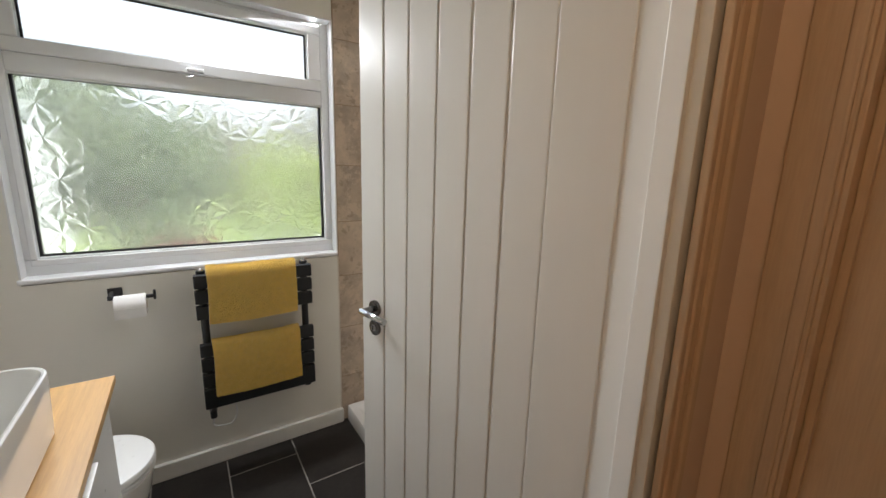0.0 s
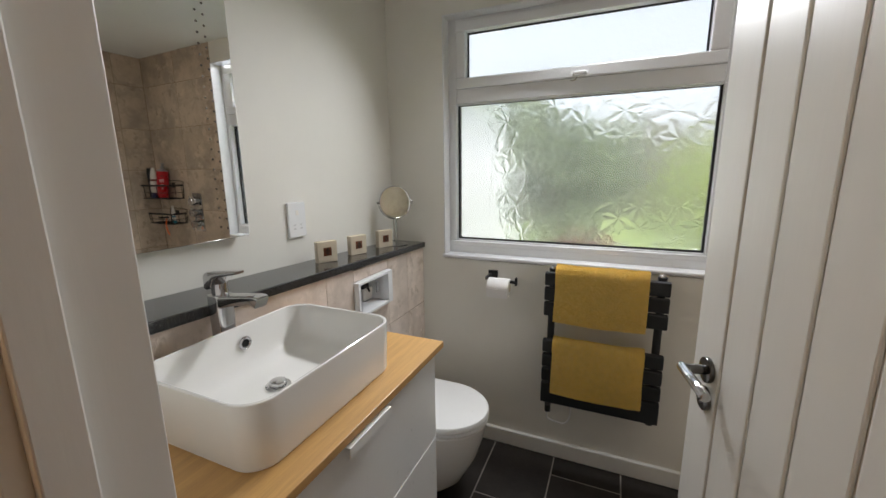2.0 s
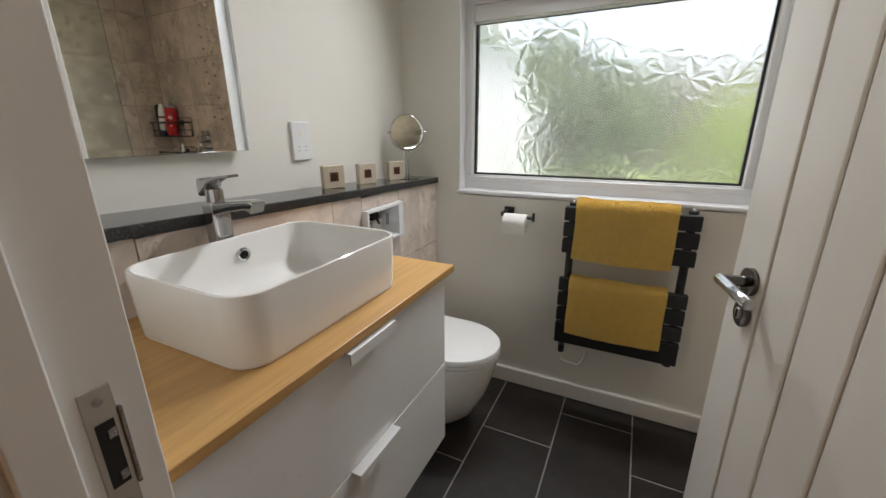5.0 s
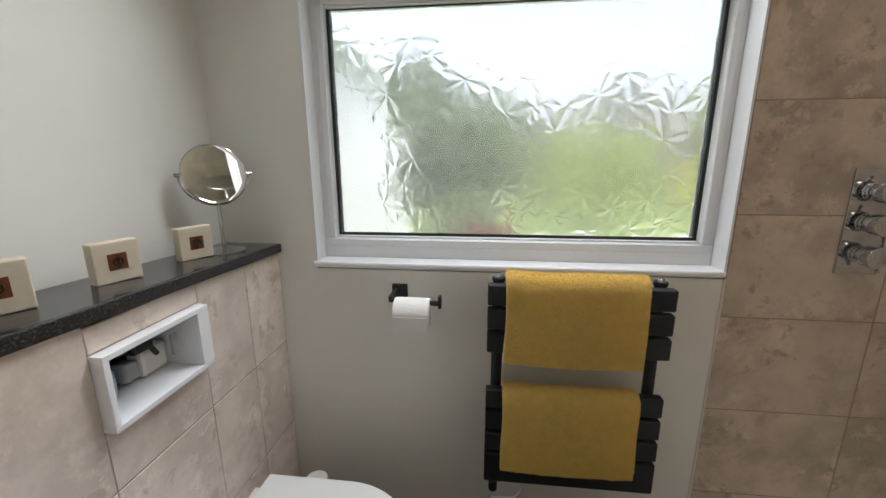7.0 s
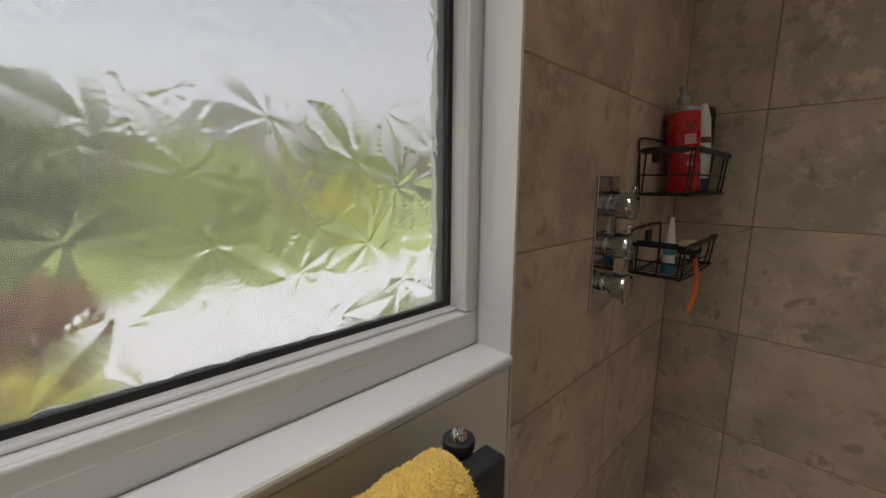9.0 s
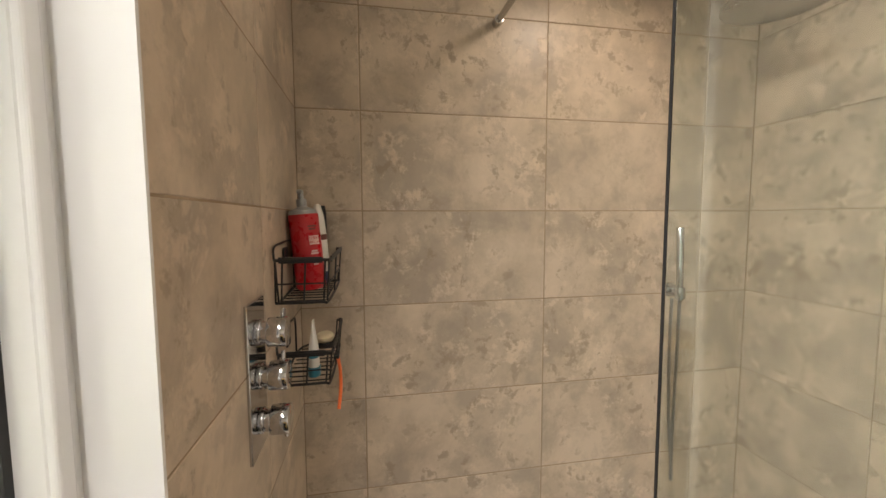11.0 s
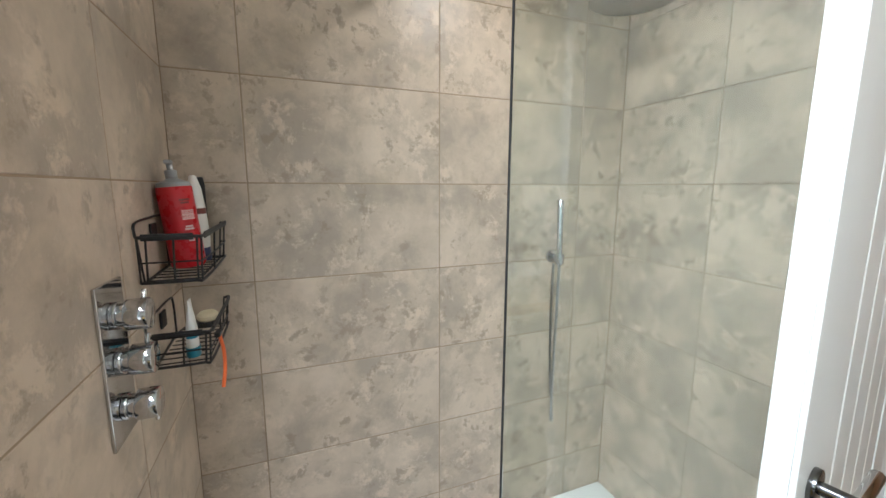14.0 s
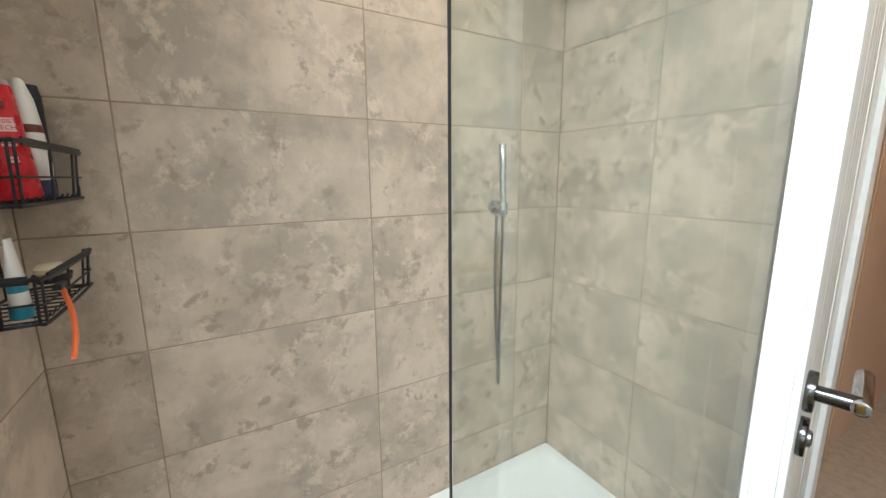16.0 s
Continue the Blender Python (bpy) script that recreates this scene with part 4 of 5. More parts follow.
# corner baskets
def caddy(z, h, xr, label):
    """Black wire corner basket: outline bars, front band, floor wires, hooks."""
    c = thing("shower_caddy", label, "shower caddy", "black corner baskets", at=(0, 0, z))
    out = [(1.118, YW - 0.008, 0), (1.114, 1.970, 0), (1.114, 1.882, 0), (1.132, 1.864, 0), (xr - 0.011, 1.864, 0), (xr, 1.877, 0)]
    up = [Vector(p) for p in out]
    part("top_rail", tube(smooth_path(up, 5), 0.0038, 8), "black_wire", c, smooth=True)
    low = [Vector((p[0] + (0.014 if p[0] < 1.3 else -0.006), min(p[1] + 0.007, YW - 0.010), -h)) for p in out]
    part("base_rail", tube(smooth_path(low + [Vector((xr - 0.005, 1.978, -h)), low[0]], 5), 0.0032, 8), "black_wire", c, smooth=True)
    mid = [a.lerp(b, 0.55) for a, b in zip(up, low)]
    part("middle_rail", tube(smooth_path(mid, 5), 0.0020, 6), "black_wire", c, smooth=True)
    for t in (0.0, 0.12, 0.22, 0.33, 0.45, 0.56, 0.67, 0.78, 0.9, 1.0):
        P = smooth_path(up, 10)
        Q = smooth_path(low, 10)
        i = round(t * (len(P) - 1))
        part("upright", tube([P[i], P[i].lerp(Q[i], 0.9), Q[i]], 0.0021, 6), "black_wire", c, smooth=True)
    for i in range(9):
        t = (i + 0.5) / 9
        x = 1.132 + (xr - 1.141) * t
        yf = 1.874
        part("floor_wire", tube([(x, YW - 0.012, -h), (x, yf + 0.004, -h), (x, yf - 0.002, -h + 0.012)], 0.0018, 6), "black_wire", c, smooth=True)
    part("front_band", box(1.1115, 1.1145, 1.880, 1.972, -0.007, 0.007, 0.001), "black_wire", c)
    part("front_band", box(1.130, xr - 0.005, 1.8615, 1.8645, -0.007, 0.007, 0.001), "black_wire", c)
    part("hook_plate", box(1.225, 1.265, YW - 0.007, YW - 0.001, -0.02, 0.02, 0.003), "black_wire", c)
    part("wall_loop", tube(smooth_path([(1.118, YW - 0.006, 0.0), (1.123, YW - 0.006, 0.028), (1.22, YW - 0.006, 0.034), (1.30, YW - 0.006, 0.034), (1.33, YW - 0.006, 0.02), (1.335, YW - 0.006, -h)], 5), 0.0026, 6), "black_wire", c, smooth=True)
    return c


caddy(1.365, 0.097, 1.451, "black wire corner basket holding two bottles")
caddy(1.155, 0.075, 1.405, "black wire corner basket with tube and soap")

def lettering(name, text, size, m, material, parent, depth=0.0003):
    cu = bpy.data.curves.new(name, "FONT")
    cu.body, cu.size, cu.extrude, cu.align_x, cu.align_y = text, size, depth, "CENTER", "CENTER"
    tmp = bpy.data.objects.new(name, cu)
    me = bpy.data.meshes.new_from_object(tmp)
    bpy.data.objects.remove(tmp)
    me.materials.clear()
    me.materials.append(M[material])
    ob = new(name, me)
    ob.parent = parent
    ob.matrix_local = m
    return ob


bo = thing("shampoo_bottle", "red pump bottle with pale label text in the upper basket", "bottle", at=(1.300, 1.931, 1.2715))
bo.rotation_euler = (radians(-5), 0, 0)
def oval(w, d, z, n=32):
    return [(w * math.cos(math.tau * i / n), d * math.sin(math.tau * i / n), z) for i in range(n)]
part("body", loft([oval(0.034, 0.034, 0.0), oval(0.0375, 0.038, 0.006), oval(0.0375, 0.038, 0.19), oval(0.0365, 0.037, 0.196)]), "red", bo, smooth=True)
part("shoulder", loft([oval(0.0365, 0.037, 0.1962), oval(0.034, 0.034, 0.206), oval(0.016, 0.015, 0.214), oval(0.0125, 0.0125, 0.216)]), "grey_plastic", bo, "grey shoulder", True)
pm = part("pump", cyl((0, 0, 0.215), (0, 0, 0.236), 0.013, seg=20, bevel=0.002), "grey_plastic", bo, "grey pump top", True)
part("stem", cyl((0, 0, 0.235), (0, 0, 0.252), 0.007, seg=14), "grey_plastic", pm, smooth=True)
part("nozzle", box(-0.020, 0.008, -0.007, 0.007, 0.250, 0.260, 0.003), "grey_plastic", pm)
# label side faces into the room
def on_label(u, z):
    a = radians(-150)
    return Matrix.Translation((0.0385 * math.cos(a) - u * math.sin(a) * 1.0, 0.039 * math.sin(a) + u * math.cos(a), z)) @ Matrix.Rotation(a + radians(90), 4, "Z") @ Matrix.Rotation(radians(90), 4, "X")
lb = part("label", box(-0.013, 0.013, -0.0115, 0.0115, -0.0004, 0.0004), "label_pink", bo, "pale label panel")
lb.matrix_local = on_label(0.006, 0.128)
lettering("label_text", "RESIST\nRECH", 0.0105, on_label(0.006, 0.128) @ Matrix.Translation((0, 0, 0.0006)), "red", bo)
for zz, w in ((0.164, 0.022), (0.157, 0.018), (0.100, 0.016), (0.094, 0.020), (0.072, 0.012), (0.066, 0.012)):
    tb = part("print_line", box(-w / 2, w / 2, -0.0022, 0.0022, -0.0004, 0.0004), "label_pink" if zz < 0.15 else "cork_brown", bo)
    tb.matrix_local = on_label(0.004, zz)

b2 = thing("conditioner_bottle", "white and navy squeeze bottle behind the red bottle", "bottle", at=(1.376, 1.908, 1.2715))
b2.rotation_euler = (radians(-3.5), 0, 0)
part("body", loft([oval(0.022, 0.016, 0.035), oval(0.028, 0.019, 0.06), oval(0.029, 0.019, 0.13), oval(0.024, 0.016, 0.19), oval(0.012, 0.009, 0.222), oval(0.006, 0.005, 0.226)]), "bottle_white", b2, smooth=True)
part("cap", loft([oval(0.020, 0.015, 0.0), oval(0.022, 0.016, 0.004), oval(0.022, 0.016, 0.036)]), "navy", b2, "navy cap", True)
part("print_band", loft([oval(0.0292, 0.0194, 0.125), oval(0.0288, 0.0192, 0.14)], False, False), "cork_brown", b2)
b3 = thing("dark_bottle", "slim dark bottle standing behind the white bottle", "bottle", at=(1.421, 1.918, 1.2715))
part("body", loft([oval(0.016, 0.014, 0.0), oval(0.018, 0.016, 0.004), oval(0.018, 0.016, 0.2), oval(0.013, 0.012, 0.222)]), "black", b3, smooth=True)
tu = thing("toothpaste_tube", "white and teal squeeze tube standing in the lower basket", "tube", at=(1.170, 1.912, 1.0835))
part("body", loft([oval(0.017, 0.013, 0.022), oval(0.0165, 0.011, 0.07), oval(0.015, 0.004, 0.115), oval(0.015, 0.002, 0.132)]), "bottle_white", tu, smooth=True)
part("cap", loft([oval(0.0175, 0.014, 0.0), oval(0.0185, 0.015, 0.003), oval(0.0185, 0.015, 0.023)]), "teal", tu, "teal cap", True)
part("band", loft([oval(0.0170, 0.0125, 0.045), oval(0.0168, 0.0118, 0.058)], False, False), "teal", tu)
so = thing("soap_bar", "cream soap bar on the dish of the lower basket", "soap", at=(1.290, 1.900, 1.130))
part("bar", loft([oval(0.026, 0.020, 0.0), oval(0.032, 0.024, 0.006), oval(0.032, 0.024, 0.014), oval(0.024, 0.018, 0.020)]), "soap", so, smooth=True)
part("dish", loft([oval(0.034, 0.026, -0.012), oval(0.037, 0.029, 0.001), oval(0.034, 0.027, 0.0)], True, True), "black_wire", so, "black soap dish")
rz = thing("razor", "orange-handled razor hanging from the lower basket", "razor", at=(1.160, 1.856, 1.128))
part("handle", tube(smooth_path([(0, 0.0, 0.0), (0.010, -0.004, -0.04), (0.008, -0.004, -0.085), (-0.008, 0.0, -0.125)]), 0.0042, 8), "orange", rz, smooth=True)
part("head", box(-0.018, 0.016, -0.004, 0.008, 0.0, 0.010, 0.002), "black", rz)

# ceiling lamp over the shower
cl = thing("ceiling_lamp", "round flush ceiling lamp with glowing white diffuser", "ceiling lamp", at=(1.02, 1.07, ZC))
part("rim", cyl((0, 0, -0.022), (0, 0, 0.0), 0.152, 0.148, seg=56, bevel=0.003), "upvc", cl, smooth=True)
part("diffuser", cyl((0, 0, -0.050), (0, 0, -0.021), 0.125, 0.140, seg=56, bevel=0.008), "lamp_diffuser", cl, smooth=True)

# ---- ledge, wall things ----
mir = thing("wall_mirror", "frameless bathroom mirror with etched dot borders", "mirror")
MX, MY0, MY1, MZ0, MZ1 = -0.855, 0.430, 1.032, 1.250, 2.050
part("backing", box(XL, MX - 0.004, MY0 + 0.004, MY1 - 0.004, MZ0 + 0.004, MZ1 - 0.004), "upvc", mir)
part("glass", box(MX - 0.004, MX, MY0, MY1, MZ0, MZ1, 0.0012), "mirror", mir, "silvered mirror glass")
def disc_mesh(r):
    b = cyl((0, 0, 0), (0.0006, 0, 0), r, seg=10)
    me = bpy.data.meshes.new("dot")
    b.to_mesh(me)
    b.free()
    me.materials.append(M["etched"])
    return me
dot = disc_mesh(0.0032)
for side in (MY1 - 0.085, MY0 + 0.085):
    z = MZ0 + 0.035
    while z < MZ1 - 0.03:
        for k in (-1, 1):
            d = new("dot", dot)
            d.parent = mir
            d.location = (MX + 0.0002, side + k * 0.011, z - k * 0.003)
        z += 0.0285

pin = Vector((XL, MY0, 0))
mir.matrix_world = Matrix.Translation(pin) @ Matrix.Rotation(radians(-1.5), 4, "Z") @ Matrix.Translation(-pin)

ss = thing("shaver_socket", "white shaver socket on the wall above the ledge", "socket", at=(XL, 1.270, 1.270))
part("plate", box(0.0, 0.011, -0.044, 0.044, -0.066, 0.066, 0.003), "upvc", ss)
for yy in (-0.017, 0.017):
    for zz in (-0.018, -0.033):
        for dy in (-0.0042, 0.0, 0.0042):
            part("pin_hole", cyl((0.0105, yy + dy, zz), (0.0113, yy + dy, zz), 0.0018, seg=10), "grey_plastic", ss)
part("symbol", box(0.0105, 0.0114, -0.007, 0.007, 0.018, 0.036, 0.0004), "bottle_white", ss)

fp = thing("cistern_access_frame", "white open access frame for the cistern with inner parts", "access panel", at=(XS, 1.493, 0.937))
W, Hh = 0.128, 0.074
bm = box(-0.10, 0.024, -W, W, Hh - 0.012, Hh, 0.0015)
part("frame_top", bm, "upvc", fp)
part("frame_bottom", box(-0.10, 0.024, -W, W, -Hh, -Hh + 0.012, 0.0015), "upvc", fp)
part("frame_side", box(-0.10, 0.024, -W, -W + 0.012, -Hh + 0.012, Hh - 0.012, 0.0015), "upvc", fp)
part("frame_side", box(-0.10, 0.024, W - 0.034, W, -Hh + 0.012, Hh - 0.012, 0.0015), "upvc", fp)
part("cavity", box(-0.125, -0.10, -W + 0.002, W - 0.002, -Hh + 0.002, Hh - 0.002), "black", fp)
part("valve_body", box(-0.098, -0.05, -0.110, -0.045, -0.058, 0.0, 0.006), "blue_part", fp, "pale blue valve body")
part("foam_lining", box(-0.099, -0.060, 0.020, 0.090, -0.061, 0.0, 0.010), "bottle_white", fp, "white foam packing")
part("flush_arm", box(-0.085, -0.045, -0.005, 0.045, 0.004, 0.045, 0.008), "black", fp)
part("valve_body", box(-0.098, -0.06, -0.02, 0.015, -0.05, -0.01, 0.006), "grey_plastic", fp)
part("pipe", cyl((-0.07, -0.06, 0.01), (-0.07, -0.06, 0.05), 0.012, seg=16), "grey_plastic", fp, smooth=True)
part("float_arm", tube([(-0.06, -0.03, 0.02), (-0.055, 0.03, 0.03), (-0.06, 0.06, -0.02)], 0.006, 8), "black", fp, smooth=True)
part("clip", box(-0.02, -0.012, 0.055, 0.07, -0.02, 0.03, 0.002), "grey_plastic", fp)

def keepsake(x, y, ang, s, label):
    k = thing("tile_box_frame", label, "picture", "small framed tiles on the ledge", at=(x, y, shelf_z(y)))
    k.rotation_euler = (0, 0, radians(ang))
    part("frame", box(-0.014, 0.014, -s, s, 0.0, 2 * s, 0.003), "frame_cream", k)
    part("inset", box(0.0135, 0.0152, -s * 0.40, s * 0.40, s * 0.62, s * 1.42, 0.0005), "brown_inset", k, "small brown glazed square")
    part("motif", tube([Vector((0.0158, s * 0.20 * math.cos(a), s * 1.02 + s * 0.20 * math.sin(a))) for a in [i * math.tau / 10 for i in range(10)]], 0.0018, 5, closed=True), "ink", k)
    part("motif", box(0.0150, 0.0160, -s * 0.06, s * 0.06, s * 0.70, s * 1.34), "ink", k)

keepsake(-0.790, 1.332, -24, 0.042, "cream box-framed brown ceramic square on the ledge")
keepsake(-0.785, 1.530, -18, 0.042, "cream box-framed brown ceramic square with dark motif")
keepsake(-0.785, 1.752, -22, 0.042, "cream box-framed brown ceramic square near the shaving mirror")

sm = thing("shaving_mirror", "round chrome shaving mirror on a stand", "mirror", at=(-0.770, 1.845, 1.0795))
part("base", loft([oval(0.055, 0.055, 0.0), oval(0.056, 0.056, 0.003), oval(0.030, 0.030, 0.010), oval(0.010, 0.010, 0.014)]), "chrome", sm, smooth=True)
part("stem", cyl((0, 0, 0.01), (0, 0, 0.145), 0.005, seg=14), "chrome", sm, smooth=True)
cv = Vector((0, 0, 0.2155))
nv = Vector((0.730, -0.655, 0.165)).normalized()
q = nv.to_track_quat("Z", "Y").to_matrix().to_4x4()
T = Matrix.Translation(cv) @ q
bm = loft([[(r * math.cos(i * math.tau / 48), r * math.sin(i * math.tau / 48), z) for i in range(48)] for r, z in
           [(0.078, -0.004), (0.078, 0.0035)] + [(0.0775 * k / 10, 0.0034 - 0.0034 * (1 - (k / 10) ** 2)) for k in range(10, 0, -1)]])
bmesh.ops.transform(bm, matrix=T, verts=bm.verts)
hdm = part("mirror_disc", bm, "mirror", sm, "round magnifying mirror disc", True)
part("rim", tube([T @ Vector((0.0785 * math.cos(a), 0.0785 * math.sin(a), 0)) for a in [i * math.tau / 48 for i in range(48)]], 0.0032, 8, closed=True), "chrome", hdm, smooth=True)
side = (T.to_3x3() @ Vector((1, 0, 0))).normalized()
side = Vector((side.x, side.y, 0)).normalized()
yk = [cv + Vector((0, 0, -0.083)) + (side * math.cos(a) * 0.0855 + Vector((0, 0, 1)) * (math.sin(a) * 0.083 + 0.083)) for a in [math.pi + i * math.pi / 20 for i in range(21)]]
part("yoke", tube(yk, 0.0022, 8), "chrome", sm, smooth=True)
for s_ in (1, -1):
    part("pivot", cyl(cv + side * s_ * 0.078, cv + side * s_ * 0.094, 0.005, seg=12), "chrome", sm, smooth=True)

cb = thing("cleaner_bottle", "white cleaner bottle with blue neck on the floor beside the toilet", "bottle", at=(-0.560, 1.855, 0.0))
part("body", loft([oval(0.036, 0.028, 0.0), oval(0.038, 0.030, 0.006), oval(0.038, 0.030, 0.20), oval(0.020, 0.018, 0.24)]), "bottle_white", cb, smooth=True)
part("neck", loft([oval(0.020, 0.019, 0.24), oval(0.026, 0.024, 0.27), oval(0.030, 0.028, 0.31)]), "navy", cb, "dark blue collar", True)
part("cap", loft([oval(0.034, 0.032, 0.31), oval(0.036, 0.034, 0.318), oval(0.034, 0.032, 0.326)]), "bottle_white", cb, smooth=True)

# hall pendant
pl = thing("hall_pendant", "warm glowing bulb hanging in the hall", "pendant lamp", at=(-0.34, -0.28, 1.86))
part("flex", cyl((0, 0, 0.10), (0, 0, 0.46), 0.003, seg=8), "black", pl)
part("holder", cyl((0, 0, 0.05), (0, 0, 0.10), 0.016, 0.012, seg=20), "black", pl, smooth=True)
bl = [[(r * math.cos(math.tau * i / 20), r * math.sin(math.tau * i / 20), z) for i in range(20)] for r, z in ((0.012, 0.05), (0.022, 0.035), (0.0295, 0.01), (0.0295, -0.01), (0.02, -0.028), (0.006, -0.035))]
part("bulb", loft(bl), "bulb", pl, smooth=True)

# ---- garden beyond the window ----
structure("ground", box(-60, 60, -60, 120, -0.55, -0.35), "grass", "lawn of the back garden", "lawn")
structure("patio", box(0.25, 8.0, 4.7, 8.4, -0.36, -0.335, 0.01), "patio", "pale paved terrace on the lawn", "paving")
# Block added to whiten the left of the obscure pane; not a known house.
an = thing("white_left_block", "white block added outside for the white left part of the pane", "building")
part("wall", box(-6.5, -1.75, 4.2, 9.5, -0.35, 2.5), "white_block", an)
part("roof", box(-6.7, -1.55, 4.0, 9.7, 2.5, 2.62, 0.02), "white_block", an)

def foliage(name, centre, size, count, leaf, material, parent, seed):
    """A crown of many small leaf blades spread through lobes."""
    r = random.Random(seed)
    lobes = [(r.uniform(-0.6, 0.6), r.uniform(-0.6, 0.6), r.uniform(-0.55, 0.75), r.uniform(0.28, 0.5)) for _ in range(11)]
    V, F = [], []
    for _ in range(count):
        lx, ly, lz, lr = r.choice(lobes)
        d = Vector((r.gauss(0, 1), r.gauss(0, 1), r.gauss(0, 1))).normalized() * lr * r.uniform(0.55, 1.05)
        p = Vector(((lx + d.x) * size[0], (ly + d.y) * size[1], (lz + d.z) * size[2])) + Vector(centre)
        a = Vector((r.gauss(0, 1), r.gauss(0, 1), r.gauss(0, 1))).normalized() * leaf * r.uniform(0.6, 1.3)
        b = a.cross(Vector((r.gauss(0, 1), r.gauss(0, 1), r.gauss(0, 1)))).normalized() * leaf * 0.45
        i = len(V)
        V += [p - a, p + b, p + a, p - b]
        F.append((i, i + 1, i + 2, i + 3))
    me = bpy.data.meshes.new(name)
    me.from_pydata(V, [], F)
    me.materials.append(M[material])
    ob = new(name, me)
    ob.parent = parent
    return ob


def tree(name, x, y, h, w, material, seed, label, count=3200):
    t = thing(name, label, "tree" if name == "tree" else "bush", at=(x, y, -0.35))
    part("trunk", cyl((0, 0, 0), (0.05, 0, h * 0.75), 0.05 * h / 2.5, 0.015, seg=10), "bark", t, smooth=True)
    r = random.Random(seed)
    for i in range(4):
        a = r.uniform(0, 6.28)
        z = h * r.uniform(0.3, 0.55)
        part("limb", cyl((0, 0, z), (math.cos(a) * w * 0.5, math.sin(a) * w * 0.5, z + h * 0.25), 0.025 * h / 2.5, 0.008, seg=8), "bark", t, smooth=True)
    foliage("crown", (0, 0, h * 0.58), (w, w, h * 0.48), count, max(0.035, 0.07 * h / 2.5), material, t, seed)
    return t


tree("tree", -0.55, 5.6, 2.55, 0.95, "leaf_dark", 3, "dark evergreen garden shrub close to the window", 2700)
tree("tree", -0.15, 7.2, 2.5, 0.8, "leaf_dark", 4, "dark evergreen tree behind the shrub", 2400)
tree("bush", 2.3, 9.6, 2.2, 1.6, "leaf_mid", 5, "bright green garden bush")
tree("bush", 5.0, 9.9, 1.5, 1.0, "leaf_yellow", 6, "bush with yellow flowers")
tree("bush", -0.15, 5.0, 1.05, 0.5, "leaf_red", 7, "low russet garden bush")
tree("bush", -0.40, 4.25, 0.80, 0.85, "leaf_yellow", 12, "low yellow-green bush under the window")
tree("bush", 2.1, 4.1, 0.55, 0.6, "leaf_mid", 13, "low green plants at the edge of the paving")
# Two of the far trees and the hedge take the leaf colour with haze in it.
tree("tree", 3.8, 11.5, 3.2, 1.5, "leaf_hazed", 8, "tree at the end of the garden")
tree("tree", 6.8, 12.5, 3.4, 1.6, "leaf_mid", 9, "tree at the end of the garden")
tree("tree", 1.6, 12.5, 3.0, 1.5, "leaf_hazed", 10, "tree at the end of the garden")
hedge = tagged(foliage("far_hedge", (2, 17, 0.5), (16, 1.0, 1.4), 9000, 0.22, "leaf_hazed", None, 21), "far belt of trees behind the garden", "hedge", "", "stuff")

# ---- tiles, last ----
TILE_MESH = {}


def tile_piece(parent, centre, size, axis, material, rec=0.008):
    """One tile: face in the plane across the axis, bevelled edges. size: (along wall, up) or (x, y)."""
    key = (round(size[0], 3), round(size[1], 3), axis, material)
    if key not in TILE_MESH:
        a, b = size[0] / 2, size[1] / 2
        dims = {"x": (-rec / 2, rec / 2, -a, a, -b, b), "y": (-a, a, -rec / 2, rec / 2, -b, b), "z": (-a, a, -b, b, -rec / 2, rec / 2)}[axis]
        bm = box(*dims, bevel=0.0012, seg=1)
        me = bpy.data.meshes.new("tile")
        bmesh.ops.recalc_face_normals(bm, faces=bm.faces)
        bm.to_mesh(me)
        bm.free()
        me.materials.append(M[material])
        TILE_MESH[key] = me
    ob = new("tile", TILE_MESH[key])
    ob.parent = parent
    ob.location = centre
    return ob


ROWS_Z = [0.0, 0.278, 0.580, 0.882, 1.182, 1.479, 1.781, 2.087, ZC]
G = 0.0032


def lay(parent, axis, plane, cuts, rows_z, material, sign):
    for z0, z1 in zip(rows_z, rows_z[1:]):
        for a0, a1 in zip(cuts, cuts[1:]):
            c, s = ((a0 + a1) / 2, (z0 + z1) / 2), (a1 - a0 - G, z1 - z0 - G)
            off = plane - sign * 0.004
            tile_piece(parent, (off, c[0], c[1]) if axis == "x" else (c[0], off, c[1]), s, axis, material)


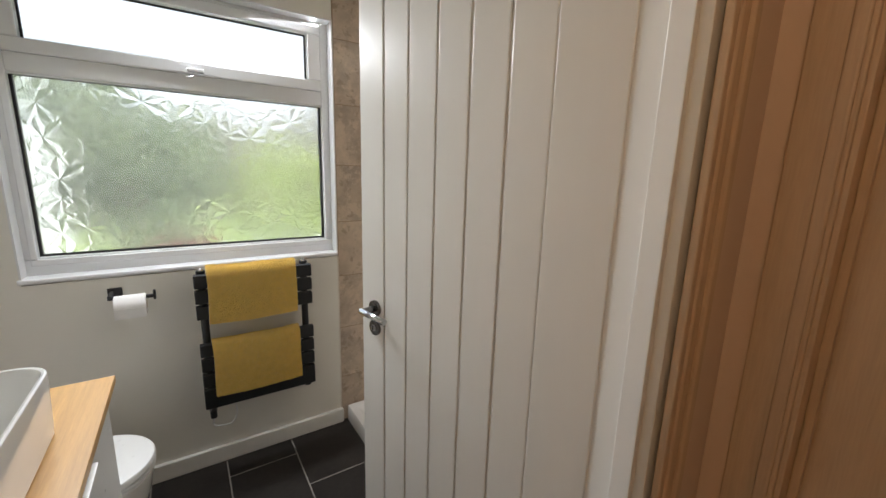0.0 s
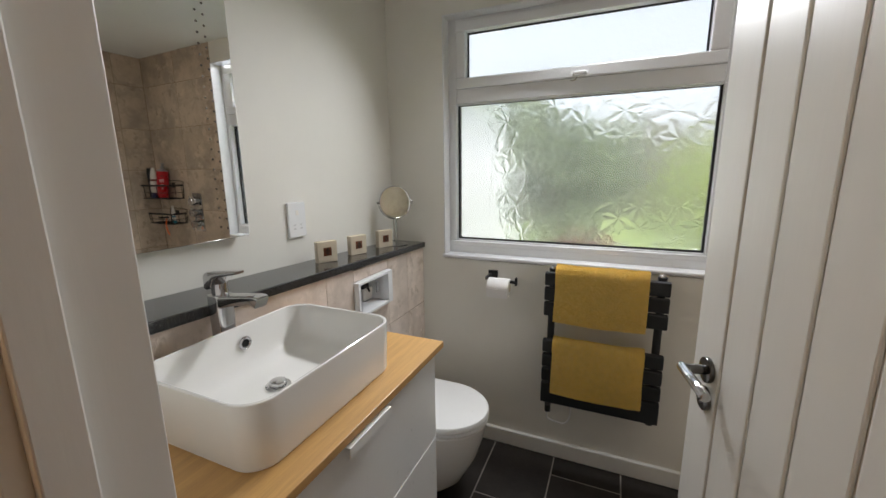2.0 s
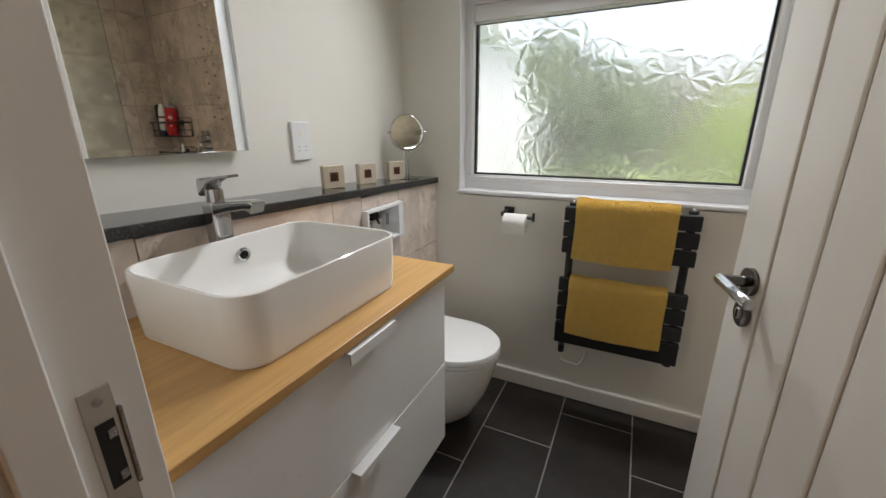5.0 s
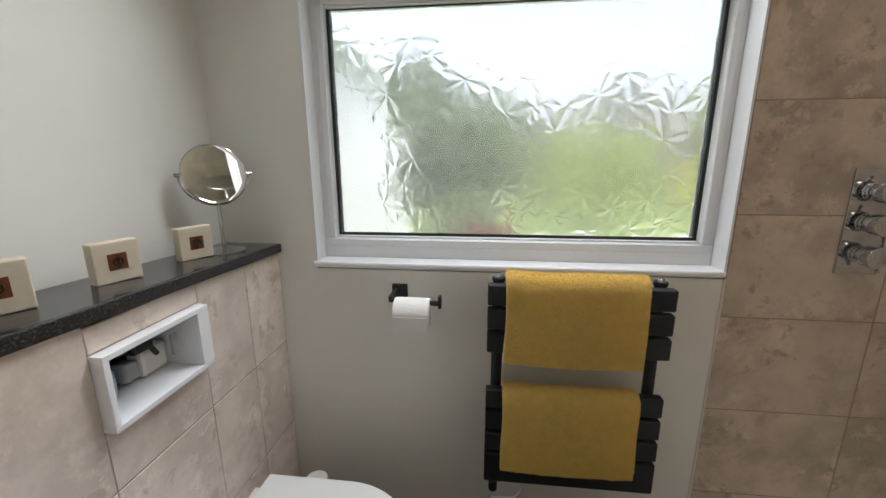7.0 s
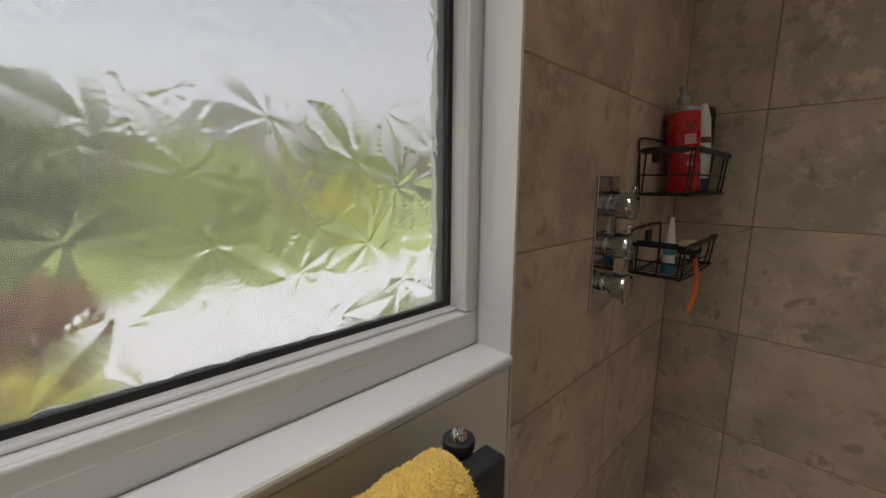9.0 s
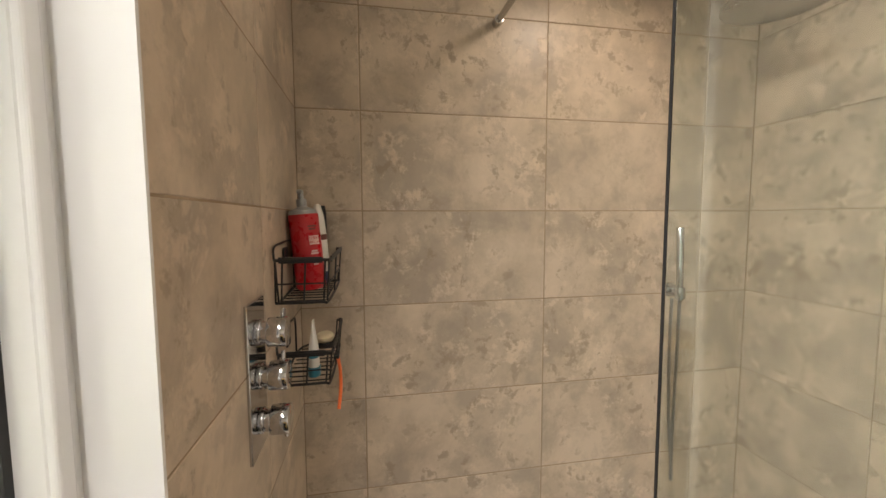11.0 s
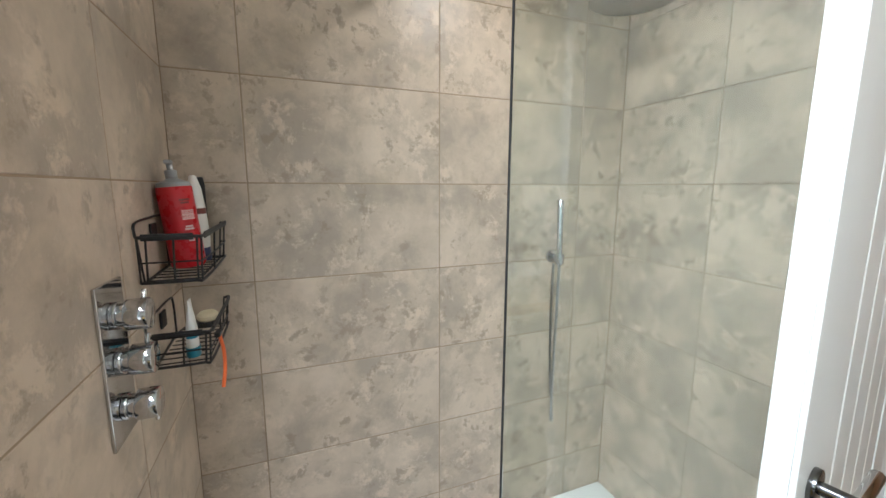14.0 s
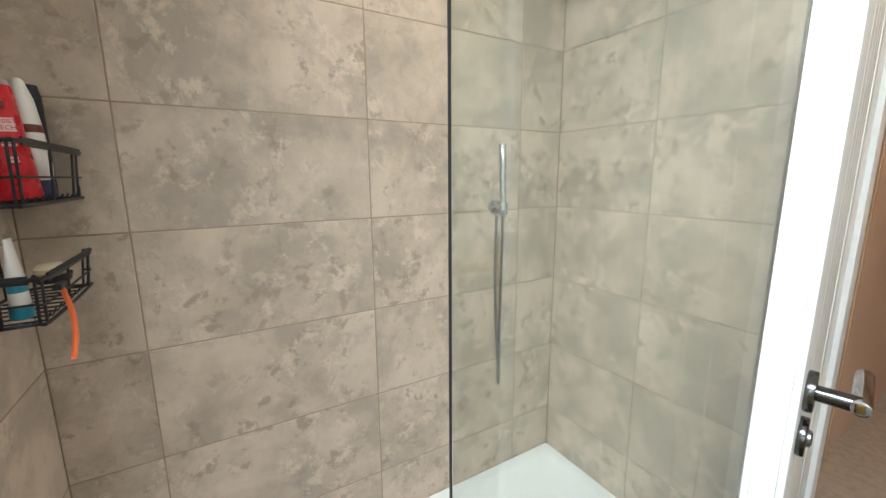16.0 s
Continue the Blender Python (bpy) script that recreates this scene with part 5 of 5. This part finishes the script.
lay(wall_e, "x", XR, [YS, 0.595, 1.197, 1.799, YW], ROWS_Z, "tile", -1)
lay(wall_sh, "y", YS, [0.674, 1.056, XR], ROWS_Z, "tile", 1)
part("tile_bed", box(WX1 + 0.003, XR + 0.008, YW + 0.001, YW + 0.0085, 0.0, ZC), "grout", wall_n)
lay(wall_n, "y", YW, [WX1 + 0.006, 1.056, XR], ROWS_Z, "tile", -1)
part("tile_trim", box(WX1 + 0.000, WX1 + 0.006, YW - 0.003, YW + 0.008, 0.0, WZ0), "silicone", wall_n)

for z0, z1 in zip(ROWS_Z, ROWS_Z[1:]):
    part("tile_edge", box(0.6655, 0.6735, YD + 0.001, YS, z0 + G / 2, z1 - G / 2, 0.001), "silicone", wall_sh)

lz = [0.0, 0.44, 0.74, 1.043]
for y0, y1 in ((YD, 0.605), (0.605, 1.205), (1.205, 1.364), (1.622, 1.805), (1.805, YW)):
    for z0, z1 in zip(lz, lz[1:-1] + [1.043 + FALL * (YW - y0)]):
        tile_piece(ledge, (XS - 0.004, (y0 + y1) / 2, (z0 + z1) / 2), (y1 - y0 - G * (0.2 if y1 in (1.364,) or y0 in (1.622,) else 1), z1 - z0 - G), "x", "tile_pale")
for z0, z1 in ((0.0, 0.44), (0.44, 0.74), (0.74, 0.862), (1.012, 1.062)):
    tile_piece(ledge, (XS - 0.004, 1.493, (z0 + z1) / 2), (0.256, z1 - z0 - G), "x", "tile_pale")

# floor: 310 x 610 slabs in staggered columns
FG = 0.006
COLS = [(-0.890, -0.575, 1.60), (-0.575, -0.264, 1.372), (-0.264, 0.045, 1.602), (0.045, 0.356, 1.840), (0.356, 0.684, 1.598)]
for x0, x1, yj in COLS:
    cuts = [yj + 0.612 * k for k in range(-4, 3)]
    for y0, y1 in zip(cuts, cuts[1:]):
        a, b = max(y0, YH + 0.02), min(y1, YW)
        if b - a > 0.02:
            tile_piece(floor, ((x0 + x1) / 2, (a + b) / 2, -0.004), (x1 - x0 - FG, b - a - FG), "z", "floor_tile")
